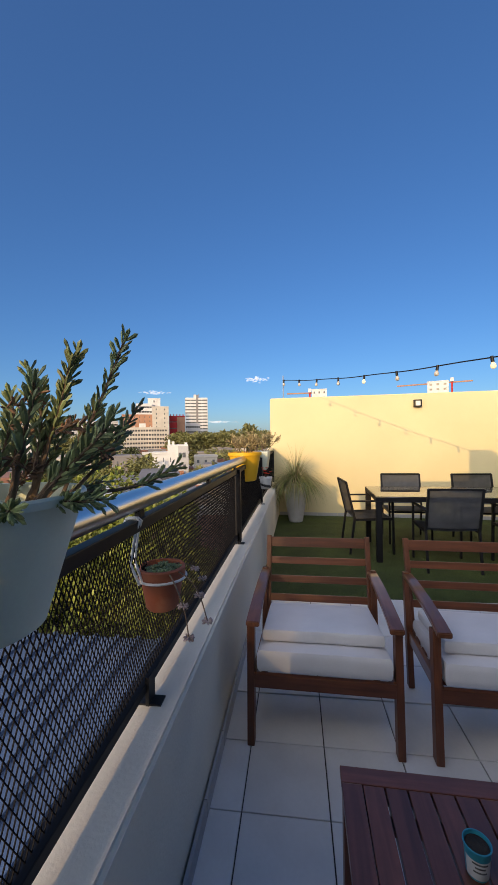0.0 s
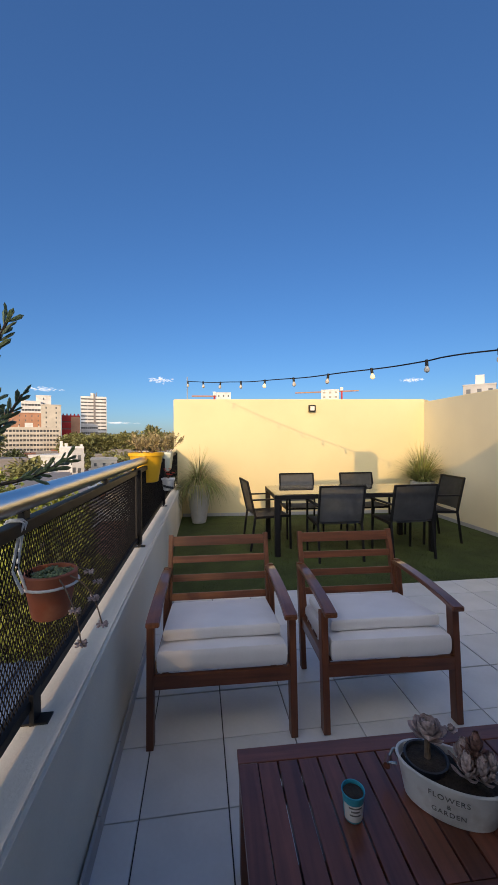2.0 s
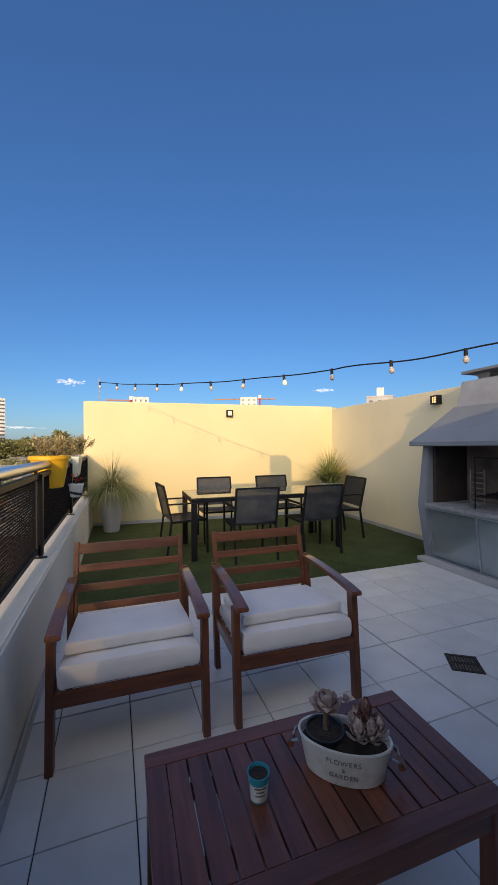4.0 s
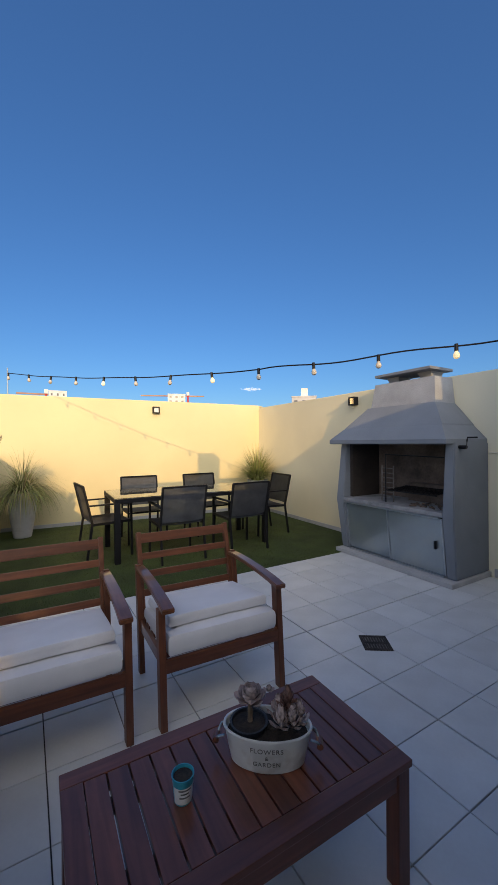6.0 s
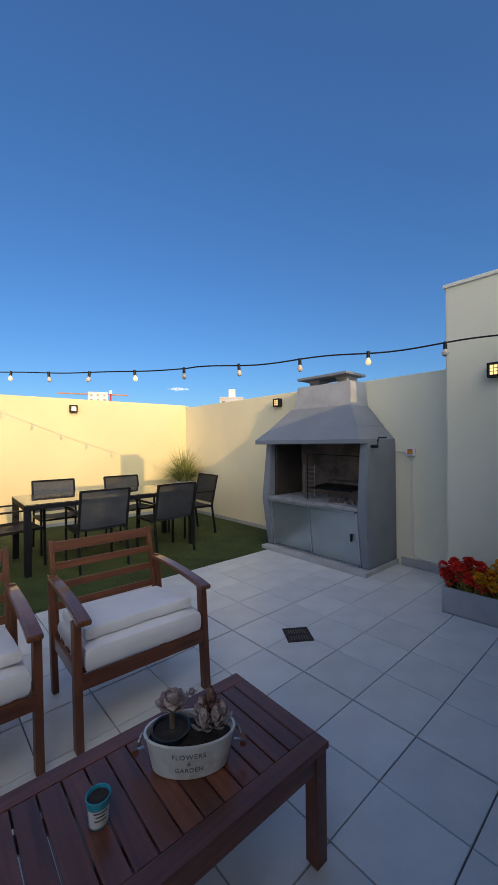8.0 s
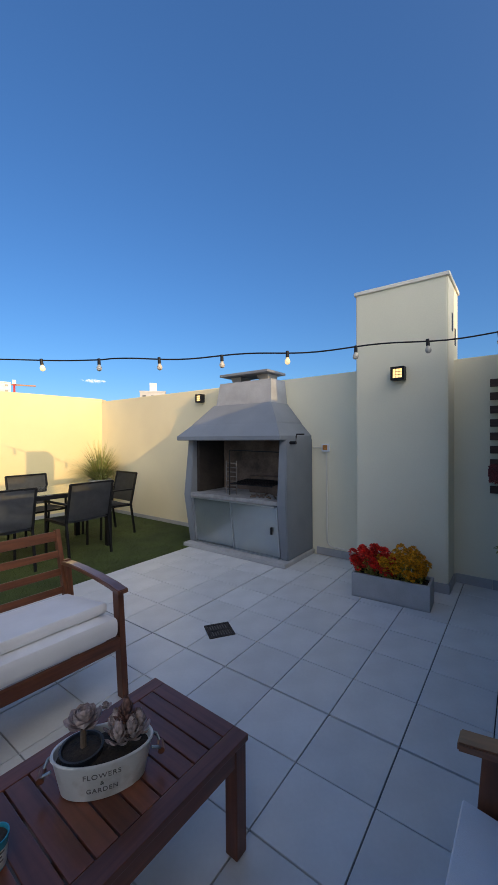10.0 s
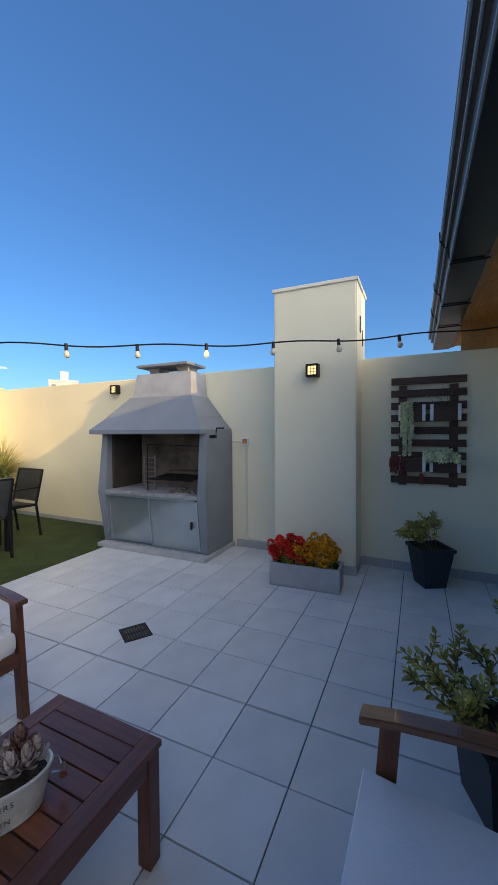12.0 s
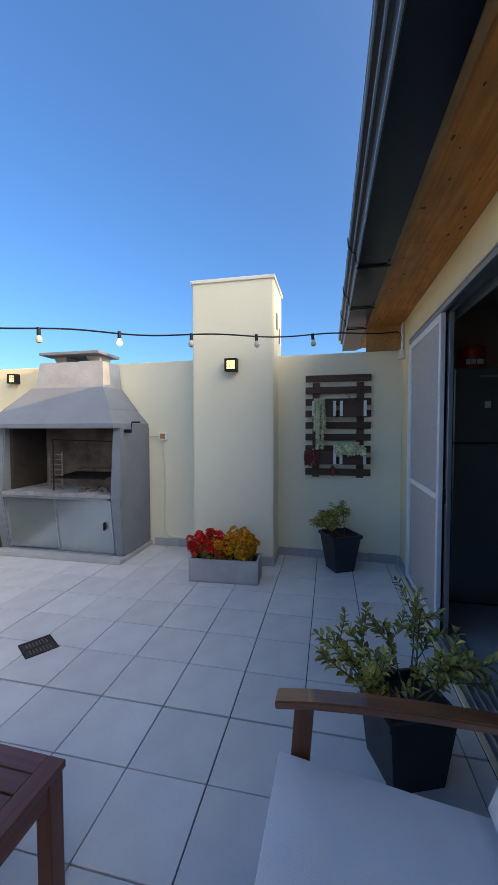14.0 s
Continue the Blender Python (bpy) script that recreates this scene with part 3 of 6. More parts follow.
def saddle_pot(name, m, label, mat, profile, category="flower pot", soil=0.9, sx=1.0, sy=1.0):
    ob = thing(name, m, label, category, "pots on the railing")
    part("pot", lathe(B(), profile, 36, sx=sx, sy=sy), mat, ob, smooth=True)
    rim, z = profile[-1]
    part("soil", lathe(B(), [(rim * 0.80, z - 0.03), (rim * 0.84, z - 0.022), (rim * 0.3, z - 0.012)], 24, sx=sx, sy=sy), M["earth"], ob)
    return ob


def shell(r0, r1, h, rim=0.012, lip=0.03, wall=0.006):
    """Outline of a tapering pot with a rolled rim, open at the top."""
    return [(r0 * 0.9, 0.0), (r0, 0.006), (r1 - rim * 0.6, h - lip), (r1 + rim * 0.4, h - lip), (r1 + rim * 0.5, h - 0.004), (r1, h), (r1 - wall, h), (r1 - wall - 0.004, h - 0.035), (r1 - wall - 0.006, h - 0.036)]


# large sage pot with the grey-green succulent shrub
sage = saddle_pot("saddle_pot", pose(-0.122, 0.605, 1.108), "large sage-green plastic saddle pot hung over the handrail", M["pot_sage"], shell(0.098, 0.168, 0.235, 0.006, 0.016), sx=0.95)
shrub = thing("succulent_shrub", pose(-0.122, 0.605, 1.305), "leggy grey-green succulent shrub growing in the sage pot", "plant")
lv, st = Foliage(11), Foliage(12)
SHOOTS = 32
for i in range(SHOOTS):
    a = 6.2832 * i / SHOOTS + lv.r.uniform(-0.2, 0.2)
    rad = lv.r.uniform(0.02, 0.12)
    tilt = lv.r.uniform(0.1, 1.1)
    p = Vector((math.cos(a) * rad, math.sin(a) * rad, 0.0))
    main = curve_points(lv.r, p, (math.cos(a) * tilt, math.sin(a) * tilt, 1), lv.r.uniform(0.13, 0.25), 7, 0.35, 0.17)
    st.stick(main, 0.0042, 0.0025)
    leafy(lv, st, lv.r, main, 30, 0.034, 0.0043, "fat", 0.35, 0.5)
# long shoots that lean along the railing, and one that trails over it
for d, length, lift in (((0.80, 0.15, 0.75), 0.37, 0.9), ((0.45, 0.1, 1.1), 0.30, 0.4), ((0.30, 0.15, 1.2), 0.31, 0.3), ((0.12, 0.0, 1.2), 0.23, 0.2), ((-0.05, 0.2, 1.1), 0.27, 0.3)):
    main = curve_points(lv.r, (0.03, 0.08, 0.0), d, length, 9, lift, 0.09)
    st.stick(main, 0.005, 0.0025)
    leafy(lv, st, lv.r, main, 44, 0.034, 0.0043, "fat", 0.42, 0.5)
main = curve_points(lv.r, (0.12, 0.10, 0.03), (0.80, 0.40, -0.25), 0.19, 8, 0.80, 0.05)
st.stick(main, 0.004, 0.003)
leafy(lv, st, lv.r, main, 20, 0.036, 0.0048, "fat", 0.5, 0.5)
for _ in range(18):
    a = lv.r.uniform(0, 6.28)
    main = curve_points(lv.r, (math.cos(a) * 0.13, math.sin(a) * 0.13, 0.02), (math.cos(a), math.sin(a), 0.3), lv.r.uniform(0.04, 0.09), 4, -0.3, 0.2)
    st.stick(main, 0.003, 0.002)
    leafy(lv, st, lv.r, main, 18, 0.030, 0.0038, "fat", 0.2, 0.6)
dry = Foliage(14)
for _ in range(30):
    a, rad = dry.r.uniform(0, 6.28), dry.r.uniform(0.03, 0.15)
    main = curve_points(dry.r, (math.cos(a) * rad, math.sin(a) * rad, dry.r.uniform(0.02, 0.20)), (math.cos(a), math.sin(a), dry.r.uniform(-0.4, 0.8)), dry.r.uniform(0.03, 0.08), 3, 0.0, 0.3)
    leafy(dry, st, dry.r, main, 12, 0.022, 0.0035, "fat", 0.1, 0.7)
dry.put("withered_leaves", material("withered_brown_leaf", (0.20, 0.11, 0.06), 0.8, scale=20, vary=0.3, per_island=0.4), shrub, "withered brown leaves")
st.put("stem", M["stem"], shrub)
lv.put("leaves", M["jade"], shrub)

# hanging terracotta pot
hang = thing("hanging_pot", pose(-0.020, 1.175, 0.897), "small terracotta pot hung from the balustrade by white cords", "flower pot", "pots on the railing")
part("pot", lathe(B(), shell(0.051, 0.071, 0.132, 0.006, 0.03), 32), M["terracotta"], hang, smooth=True)
part("soil", lathe(B(), [(0.050, 0.102), (0.056, 0.110), (0.02, 0.117)], 20), M["earth"], hang)
bm = tube(B(), [(0.076 * math.cos(a * 0.2618), 0.076 * math.sin(a * 0.2618), 0.098) for a in range(25)], 0.004, 6)
part("cord_ring", bm, M["white_strap"], hang)
for y in (-0.045, 0.03):
    bm = tube(B(), [(-0.040, -0.070 + y * 0.3, 0.100), (-0.064, -0.072 + y * 0.4, 0.165), (-0.050, -0.068 + y * 0.3, 0.255), (-0.040, -0.063 + y * 0.2, 0.288), (-0.052, -0.060 + y * 0.2, 0.2945), (-0.085, -0.058 + y * 0.2, 0.2945), (-0.094, -0.058 + y * 0.2, 0.275)], 0.0042, 6)
    part("cord", bm, M["white_strap"], hang)
plant = thing("small_succulent", pose(-0.020, 1.175, 1.012), "small grey rosettes trailing over the terracotta pot", "plant")
lv, st = Foliage(21), Foliage(22)
for i in range(9):
    a, rad = i * 2.4, 0.02 + 0.004 * i
    c = Vector((math.cos(a) * rad, math.sin(a) * rad, 0.0))
    for j in range(16):
        b = j * 2.4
        lv.fat(c, (math.cos(b), math.sin(b), 0.3 + j * 0.09), 0.026 - j * 0.0008, 0.006)
lv.put("leaves", M["jade"], plant)
lv = Foliage(23)
for a, length in ((-0.5, 0.20), (0.9, 0.14), (-0.9, 0.22)):
    main = curve_points(lv.r, (0.05 * math.cos(a), 0.05 * math.sin(a), 0.01), (math.cos(a), math.sin(a), 0.1), length, 8, -1.6, 0.1)
    st.stick(main, 0.0025, 0.0018)
    c = main[-1]
    for q in (c, main[5]):
        for j in range(14):
            b = j * 2.4
            lv.fat(q, (math.cos(b), math.sin(b), 0.4 - j * 0.06), 0.017, 0.0048)
st.put("stem", M["stem"], plant)
lv.put("trailing_leaves", M["rosette"], plant)

# yellow saddle pot, pale trough and small spotted pot farther along
yel = saddle_pot("saddle_pot", pose(rail_x(3.5) - 0.01, 3.52, 1.03), "yellow plastic saddle pot hung over the handrail", M["yellow"], shell(0.105, 0.155, 0.27))
pl = thing("shrub", pose(rail_x(3.5) - 0.01, 3.52, 1.27), "dry twiggy shrub in the yellow pot", "plant")
bush(pl, 31, (0, 0, 0), 12, 0.20, 0.5, (0, 0), 0.035, 0.007, M["dry_blade"], 20, soil_r=0.08)
trough = thing("balcony_trough", pose(rail_x(4.9) + 0.0, 4.95, 1.02), "pale green plastic trough hung on the railing", "flower pot", "pots on the railing")
bm = box(B(), -0.11, 0.11, -0.22, 0.22, 0.0, 0.24, 0.02)
for v in bm.verts:
    if v.co.z < 0.1:
        v.co.x *= 0.75
        v.co.y *= 0.9
part("trough", bm, M["pale_plastic"], trough)
pl = thing("shrub", pose(rail_x(4.9), 4.95, 1.25), "dry yellowish shrub in the pale trough", "plant")
bush(pl, 35, (0, 0, 0), 14, 0.27, 0.6, (0.1, 0.2), 0.04, 0.008, M["dry_blade"], 20, soil_r=0.1)
spot = thing("hanging_pot", pose(0.06, 4.35, 0.84), "small white pot with black spots hung from the railing", "flower pot", "pots on the railing")
part("pot", lathe(B(), shell(0.055, 0.075, 0.14, 0.005, 0.02), 28), M["white_paint"], spot, smooth=True)
part("soil", lathe(B(), [(0.056, 0.11), (0.06, 0.118), (0.02, 0.122)], 20), M["earth"], spot)
for k in range(22):
    a, z = k * 2.4, 0.02 + 0.09 * ((k * 0.618) % 1)
    rr = 0.0563 + (0.0737 - 0.0563) * z / 0.11
    bm = B()
    bmesh.ops.create_circle(bm, cap_ends=True, segments=9, radius=0.015, matrix=Matrix.Rotation(a, 4, "Z") @ Matrix.Translation((rr + 0.0012, 0, z)) @ Matrix.Rotation(radians(90), 4, "Y"))
    part("spot", bm, M["anthracite"], spot)
bm = tube(B(), [(-0.06, 0, 0.13), (-0.085, 0, 0.22), (-0.10, 0, 0.29), (-0.13, 0, 0.295)], 0.005, 6)
part("hook", bm, M["black_metal"], spot)
pl = thing("flowers", pose(0.06, 4.35, 0.96), "red flowers in the spotted pot", "plant")
lv, st = Foliage(41), Foliage(42)
for i in range(12):
    main = curve_points(lv.r, (0, 0, 0), (lv.r.uniform(-0.6, 0.6), lv.r.uniform(-0.6, 0.6), 1), lv.r.uniform(0.05, 0.13), 3, 0.1, 0.2)
    st.stick(main, 0.002, 0.0015)
    for j in range(10):
        lv.flat(main[-1], (math.cos(j * 2.4), math.sin(j * 2.4), 0.5), 0.02, 0.008)
st.put("stem", M["stem"], pl)
lv.put("petals", M["red_petal"], pl)


# ---- tall planters ----
def tall_planter(m, seed, label, lean=0):
    ob = thing("tall_planter", m, label, "planter", "tall planters")
    prof = [(0.105, 0.0), (0.118, 0.01), (0.170, 0.33), (0.198, 0.64), (0.205, 0.66), (0.188, 0.66), (0.180, 0.62), (0.178, 0.61)]
    part("pot", lathe(B(), prof, 36), M["concrete"], ob, smooth=True)
    part("soil", lathe(B(), [(0.16, 0.59), (0.176, 0.605), (0.05, 0.62)], 24), M["earth"], ob)
    return ob


tall_planter(pose(0.40, 6.40, 0.004), 51, "tall tapering pale concrete planter on the turf")
g = thing("fountain_grass", pose(0.40, 6.40, 0.61), "arching yellow-green fountain grass in a tall planter", "plant", "fountain grasses")
tall_grass(g, 51, (0, 0, 0), 950, 0.74, 1.8, ((M["grass_blade"], 0.62, 0), (M["dry_blade"], 0.38, 1)), 3.0)
tall_planter(pose(4.30, 6.10, 0.004), 55, "tall tapering pale concrete planter in the wall corner")
g = thing("fountain_grass", pose(4.30, 6.10, 0.61), "dense green fountain grass in the corner planter", "plant", "fountain grasses")
tall_grass(g, 55, (0, 0, 0), 760, 0.74, 1.2, ((M["grass_blade"], 0.85, 0), (M["dry_blade"], 0.15, 1)), 1.6)

# ---- lounge chairs ----
def lounge_chair(m, label, folded=True):
    """Local y runs from the front legs to the back."""
    ob = thing("lounge_chair", m, label, "armchair", "wooden lounge chairs")
    for s in (-1, 1):
        x = 0.335 * s
        part("front_leg", beam(B(), (x, -0.006, 0.0), (x, 0.035, 0.566), 0.055, 0.034, up=(1, 0, 0), bevel=0.004), M["teak_z"], ob)
        part("back_leg", beam(B(), (x * 0.97, 0.50, 0.0), (x * 0.97, 0.60, 0.62), 0.05, 0.032, up=(1, 0, 0), bevel=0.004), M["teak_z"], ob)
        part("side_rail", beam(B(), (x * 0.95, 0.0, 0.30), (x * 0.95, 0.56, 0.27), 0.022, 0.06, bevel=0.003), M["teak"], ob)
        bm = B()
        pts = [(-0.045, 0.586), (0.05, 0.600), (0.20, 0.612), (0.36, 0.618), (0.50, 0.618), (0.60, 0.612)]
        n = len(pts)
        rows = []
        for k, (y, z) in enumerate(pts):
            w = 0.031 - 0.005 * k / n
            z -= 0.010
            xa = x * 0.948
            rows.append([bm.verts.new((xa - w, y, z + 0.012)), bm.verts.new((xa + w, y, z + 0.012)), bm.verts.new((xa + w, y, z - 0.012)), bm.verts.new((xa - w, y, z - 0.012))])
        for a, b in zip(rows, rows[1:]):
            for k in range(4):
                bm.faces.new((a[k], a[(k + 1) % 4], b[(k + 1) % 4], b[k]))
        bm.faces.new(rows[0][::-1])
        bm.faces.new(rows[-1])
        bmesh.ops.recalc_face_normals(bm, faces=bm.faces[:])
        bmesh.ops.bevel(bm, geom=bm.edges[:], offset=0.004, segments=2, affect="EDGES")
        part("armrest", bm, M["teak"], ob, "curved flat armrest")
        part("back_post", beam(B(), (0.305 * s, 0.53, 0.26), (0.305 * s, 0.691, 0.797), 0.042, 0.028, up=(1, 0, 0), bevel=0.004), M["teak_z"], ob)
    part("front_rail", box(B(), -0.335, 0.335, -0.010, 0.014, 0.262, 0.325, 0.003), M["teak_x"], ob)
    part("rear_rail", box(B(), -0.32, 0.32, 0.53, 0.552, 0.24, 0.30, 0.003), M["teak_x"], ob)
    for z, h in ((0.760, 0.060), (0.652, 0.042), (0.546, 0.042), (0.441, 0.042)):
        y = 0.53 + (z - 0.26) * 0.2906
        part("back_slat", beam(B(), (-0.305, y, z), (0.305, y, z), 0.018, h, up=(0, 0.28, 0.96), bevel=0.003), M["teak_x"], ob)
    for y in (0.08, 0.19, 0.30, 0.41, 0.50):
        part("seat_slat", box(B(), -0.31, 0.31, y - 0.03, y + 0.03, 0.306, 0.322), M["teak_x"], ob)

    def pad(w, y0, y1, z0, z1, slope=0.0):
        bm = box(B(), -w, w, y0, y1, z0, z1)
        bmesh.ops.subdivide_edges(bm, edges=bm.edges[:], cuts=7, use_grid_fill=True)
        cy, cz, hy, hz = (y0 + y1) / 2, (z0 + z1) / 2, (y1 - y0) / 2, (z1 - z0) / 2
        for v in bm.verts:
            u, t, q = v.co.x / w, (v.co.y - cy) / hy, (v.co.z - cz) / hz
            e = max(abs(u), abs(t))
            v.co.z = cz + hz * q * (1.0 - 0.18 * e ** 12) + 0.004 * noise.noise(v.co * 7) + (0.006 * (1 - e ** 2) if q > 0 else 0)
            v.co.x *= 1 - 0.025 * abs(q) ** 4 + 0.006 * noise.noise(v.co * 9 + Vector((3, 1, 0)))
            v.co.y = cy + (v.co.y - cy) * (1 - 0.025 * abs(q) ** 4)
            v.co.z -= slope * v.co.y
        for f in bm.faces:
            f.smooth = True
        return bm

    seat = part("seat_cushion", pad(0.305, -0.008 if folded else -0.038, 0.53, 0.325, 0.445, 0.12), M["cushion"], ob, "thick white canvas seat cushion", smooth=True)
    pipe = B()
    for z in (0.345, 0.432):
        tube(pipe, [(-0.296, 0.0, z), (0.296, 0.0, z)], 0.0028, 5)
    part("piping", pipe, M["cushion"], seat)
    if folded:
        part("back_cushion", pad(0.285, 0.065, 0.50, 0.449, 0.514, 0.13), M["cushion"], ob, "white canvas back cushion laid flat on the seat", smooth=True)
    else:
        c = part("back_cushion", pad(0.29, -0.24, 0.24, -0.05, 0.05), M["cushion"], ob, "upright white canvas back cushion", smooth=True)
        c.matrix_local = pose(0, 0.60, 0.625, 72, 0, 0)
    return ob


lounge_chair(pose(0.520, 1.755, 0, 0, 0, -1.5), "slatted hardwood lounge chair with stacked white cushions beside the parapet")
lounge_chair(pose(1.347, 1.725, 0, 0, 0, -2.5), "slatted hardwood lounge chair with stacked white cushions facing the coffee table")
lounge_chair(pose(1.285, 0.080, 0, 0, 0, 178.5), "hardwood lounge chair with upright white back cushion by the door", folded=False)

# ---- coffee table ----
TH = 0.392
ct = thing("coffee_table", pose(1.005, 0.972, 0, 0, 0, -1.3), "low dark-stained hardwood coffee table with slatted top", "table")
HX, HY = 0.478, 0.243
for s in (-1, 1):
    part("top_rail", box(B(), -HX, HX, s * HY - s * 0.058, s * HY, TH - 0.022, TH, 0.003), M["table_x"], ct)
    part("apron", box(B(), -HX + 0.03, HX - 0.03, s * (HY - 0.012), s * (HY - 0.032), TH - 0.085, TH - 0.023, 0.002), M["table_x"], ct)
    part("end_apron", box(B(), s * (HX - 0.012), s * (HX - 0.032), -HY + 0.03, HY - 0.03, TH - 0.085, TH - 0.023, 0.002), M["table_y"], ct)
    for q in (-1, 1):
        part("leg", box(B(), s * HX - s * 0.056, s * HX - s * 0.006, q * HY - q * 0.056, q * HY - q * 0.006, 0, TH - 0.022, 0.004), M["table_z"], ct)
    part("end_board", box(B(), s * HX, s * (HX - 0.060), -HY + 0.0585, HY - 0.0585, TH - 0.024, TH, 0.003), M["table_y"], ct)
    part("batten", box(B(), -HX + 0.062, HX - 0.062, s * 0.085, s * 0.125, TH - 0.045, TH - 0.0255), M["table_x"], ct)
NS = 13
step = (2 * HX - 0.120) / NS
for i in range(NS):
    x = -HX + 0.060 + step * (i + 0.5)
    part("slat", box(B(), x - step / 2 + 0.0028, x + step / 2 - 0.0028, -HY + 0.0600, HY - 0.0600, TH - 0.025, TH - 0.001, 0.002), M["table_y"], ct)

# white tub with two succulents
tub = thing("planter_tub", pose(1.098, 0.958, TH, 0, 0, -36), "white enamelled oval tub with handles on the coffee table", "planter")
part("tub", lathe(B(), [(0.108, 0.0), (0.115, 0.004), (0.135, 0.098), (0.140, 0.104), (0.138, 0.110), (0.132, 0.108), (0.128, 0.085), (0.126, 0.084)], 44, sx=1.0, sy=0.56), M["white_paint"], tub, smooth=True)
part("soil", lathe(B(), [(0.118, 0.080), (0.125, 0.087), (0.04, 0.096)], 30, sx=1.0, sy=0.55), M["earth"], tub)
for s in (-1, 1):
    bm = tube(B(), [(s * 0.132, -0.03, 0.085), (s * 0.150, -0.028, 0.078), (s * 0.160, -0.012, 0.060), (s * 0.162, 0.0, 0.054), (s * 0.160, 0.012, 0.060), (s * 0.150, 0.028, 0.078), (s * 0.132, 0.03, 0.085)], 0.004, 8)
    part("handle", bm, M["sheet"], tub)
    part("grip", rod(B(), (s * 0.161, -0.018, 0.056), (s * 0.161, 0.018, 0.056), 0.010, n=12), M["table_y"], tub, "turned wooden grip")
part("inner_soil", lathe(B(), [(0.049, 0.098), (0.054, 0.104), (0.02, 0.110)], 20, cx=-0.058, cy=0.0), M["earth"], tub)
part("inner_pot", lathe(B(), [(0.050, 0.07), (0.058, 0.112), (0.060, 0.114), (0.054, 0.114), (0.050, 0.098)], 24, cx=-0.058, cy=0.0), M["anthracite"], tub, "black plastic pot set inside")
for text, size, z in (("FLOWERS", 0.021, 0.068), ("&", 0.017, 0.048), ("GARDEN", 0.019, 0.027)):
    cu = bpy.data.curves.new("lettering", "FONT")
    cu.body, cu.size, cu.align_x, cu.extrude, cu.space_character = text, size, "CENTER", 0.0004, 1.15
    tmp = new("lettering_source", cu)
    me = bpy.data.meshes.new_from_object(tmp.evaluated_get(bpy.context.evaluated_depsgraph_get()))
    bpy.data.objects.remove(tmp)
    for v in me.vertices:   # wrap the letters round the tub
        x, y = v.co.x, v.co.y + z
        r = 0.115 + 0.02 * (y - 0.004) / 0.094
        a = x / r
        out = 0.0009 + v.co.z
        v.co = (math.sin(a) * (r + out), -math.cos(a) * (r * 0.56 + out), y)
    me.materials.append(M["ink"])
    ob = new("lettering", me)
    ob.parent = tub
    tagged(ob, "faded black printed lettering")
echev = thing("rosette_succulent", pose(1.055, 0.991, TH + 0.115), "grey-pink rosette succulent on a bare stem", "plant", "succulents in the tub")
st, lv = Foliage(61), Foliage(62)
st.stick(curve_points(st.r, (0, 0, -0.01), (0.05, 0.05, 1), 0.062, 5, 0, 0.08), 0.009, 0.008, 8)
for c, n, size in ((Vector((0.004, 0.004, 0.048)), 44, 0.060), (Vector((0.055, -0.025, 0.080)), 12, 0.022)):
    for j in range(n):
        b, u = j * 2.39996, j / n
        lv.petal(c + Vector((0, 0, u * size * 0.40)), (math.cos(b), math.sin(b), 0.22 + u * 2.0), size * (1 - 0.5 * u), size * 0.34 * (1 - 0.45 * u))
st.put("stem", M["stem"], echev)
lv.put("rosette", M["rosette"], echev)
echev2 = thing("rosette_succulent", pose(1.148, 0.918, TH + 0.09), "red-tipped clump of pointed succulent rosettes", "plant", "succulents in the tub")
lv, lr = Foliage(63), Foliage(64)
for i in range(7):
    a, rad = i * 2.4, 0.016 * math.sqrt(i)
    c = Vector((math.cos(a) * rad, math.sin(a) * rad, 0.02 + (0.045 if i == 0 else 0.0)))
    for j in range(36):
        b, u = j * 2.39996, j / 36
        (lr if i < 2 else lv).petal(c + Vector((0, 0, u * 0.048)), (math.cos(b), math.sin(b), 0.3 + u * 3.0), 0.044 * (1 - 0.3 * u), 0.0080)
lv.put("lower_leaves", M["rosette"], echev2)
lr.put("upper_leaves", M["rosette_red"], echev2)
# teal cup
cup = thing("plant_cup", pose(0.822, 0.965, TH) @ Matrix.Scale(0.87, 4), "small teal cup with a white printed label, holding soil", "cup")
part("cup", lathe(B(), [(0.026, 0.0), (0.0275, 0.003), (0.034, 0.078), (0.036, 0.080), (0.036, 0.084), (0.033, 0.084), (0.0315, 0.070), (0.031, 0.069)], 28), M["teal"], cup, smooth=True)
part("soil", lathe(B(), [(0.028, 0.068), (0.0305, 0.0745), (0.01, 0.078)], 18), M["earth"], cup)
bm = B()
rows = [[bm.verts.new(((0.0275 + 0.0065 * z / 0.081 + 0.0007) * math.cos(a), (0.0275 + 0.0065 * z / 0.081 + 0.0007) * math.sin(a), z + 0.003)) for a in [radians(-170 + 11 * k) for k in range(17)]] for z in (0.004, 0.056)]
for k in range(16):
    bm.faces.new((rows[0][k], rows[0][k + 1], rows[1][k + 1], rows[1][k]))
label = part("label", bm, M["white_paint"], cup, "white paper label")
for z, w in ((0.047, 9), (0.036, 6), (0.024, 8)):
    bm = B()
    rows = [[bm.verts.new(((0.0275 + 0.0065 * q / 0.081 + 0.0012) * math.cos(a), (0.0275 + 0.0065 * q / 0.081 + 0.0012) * math.sin(a), q + 0.003)) for a in [radians(-100 - w * 4 + 8 * k) for k in range(w + 1)]] for q in (z, z + 0.005)]
    for k in range(w):
        bm.faces.new((rows[0][k], rows[0][k + 1], rows[1][k + 1], rows[1][k]))
    part("printed_bar", bm, M["ink"], label)

# ---- barbecue ----
M["ash"] = material("ash_grey_concrete", (0.30, 0.305, 0.315), 0.85, scale=6, vary=0.2, bump=0.5, fine=70, stain=(0.12, 0.12, 0.125), stain_scale=5)
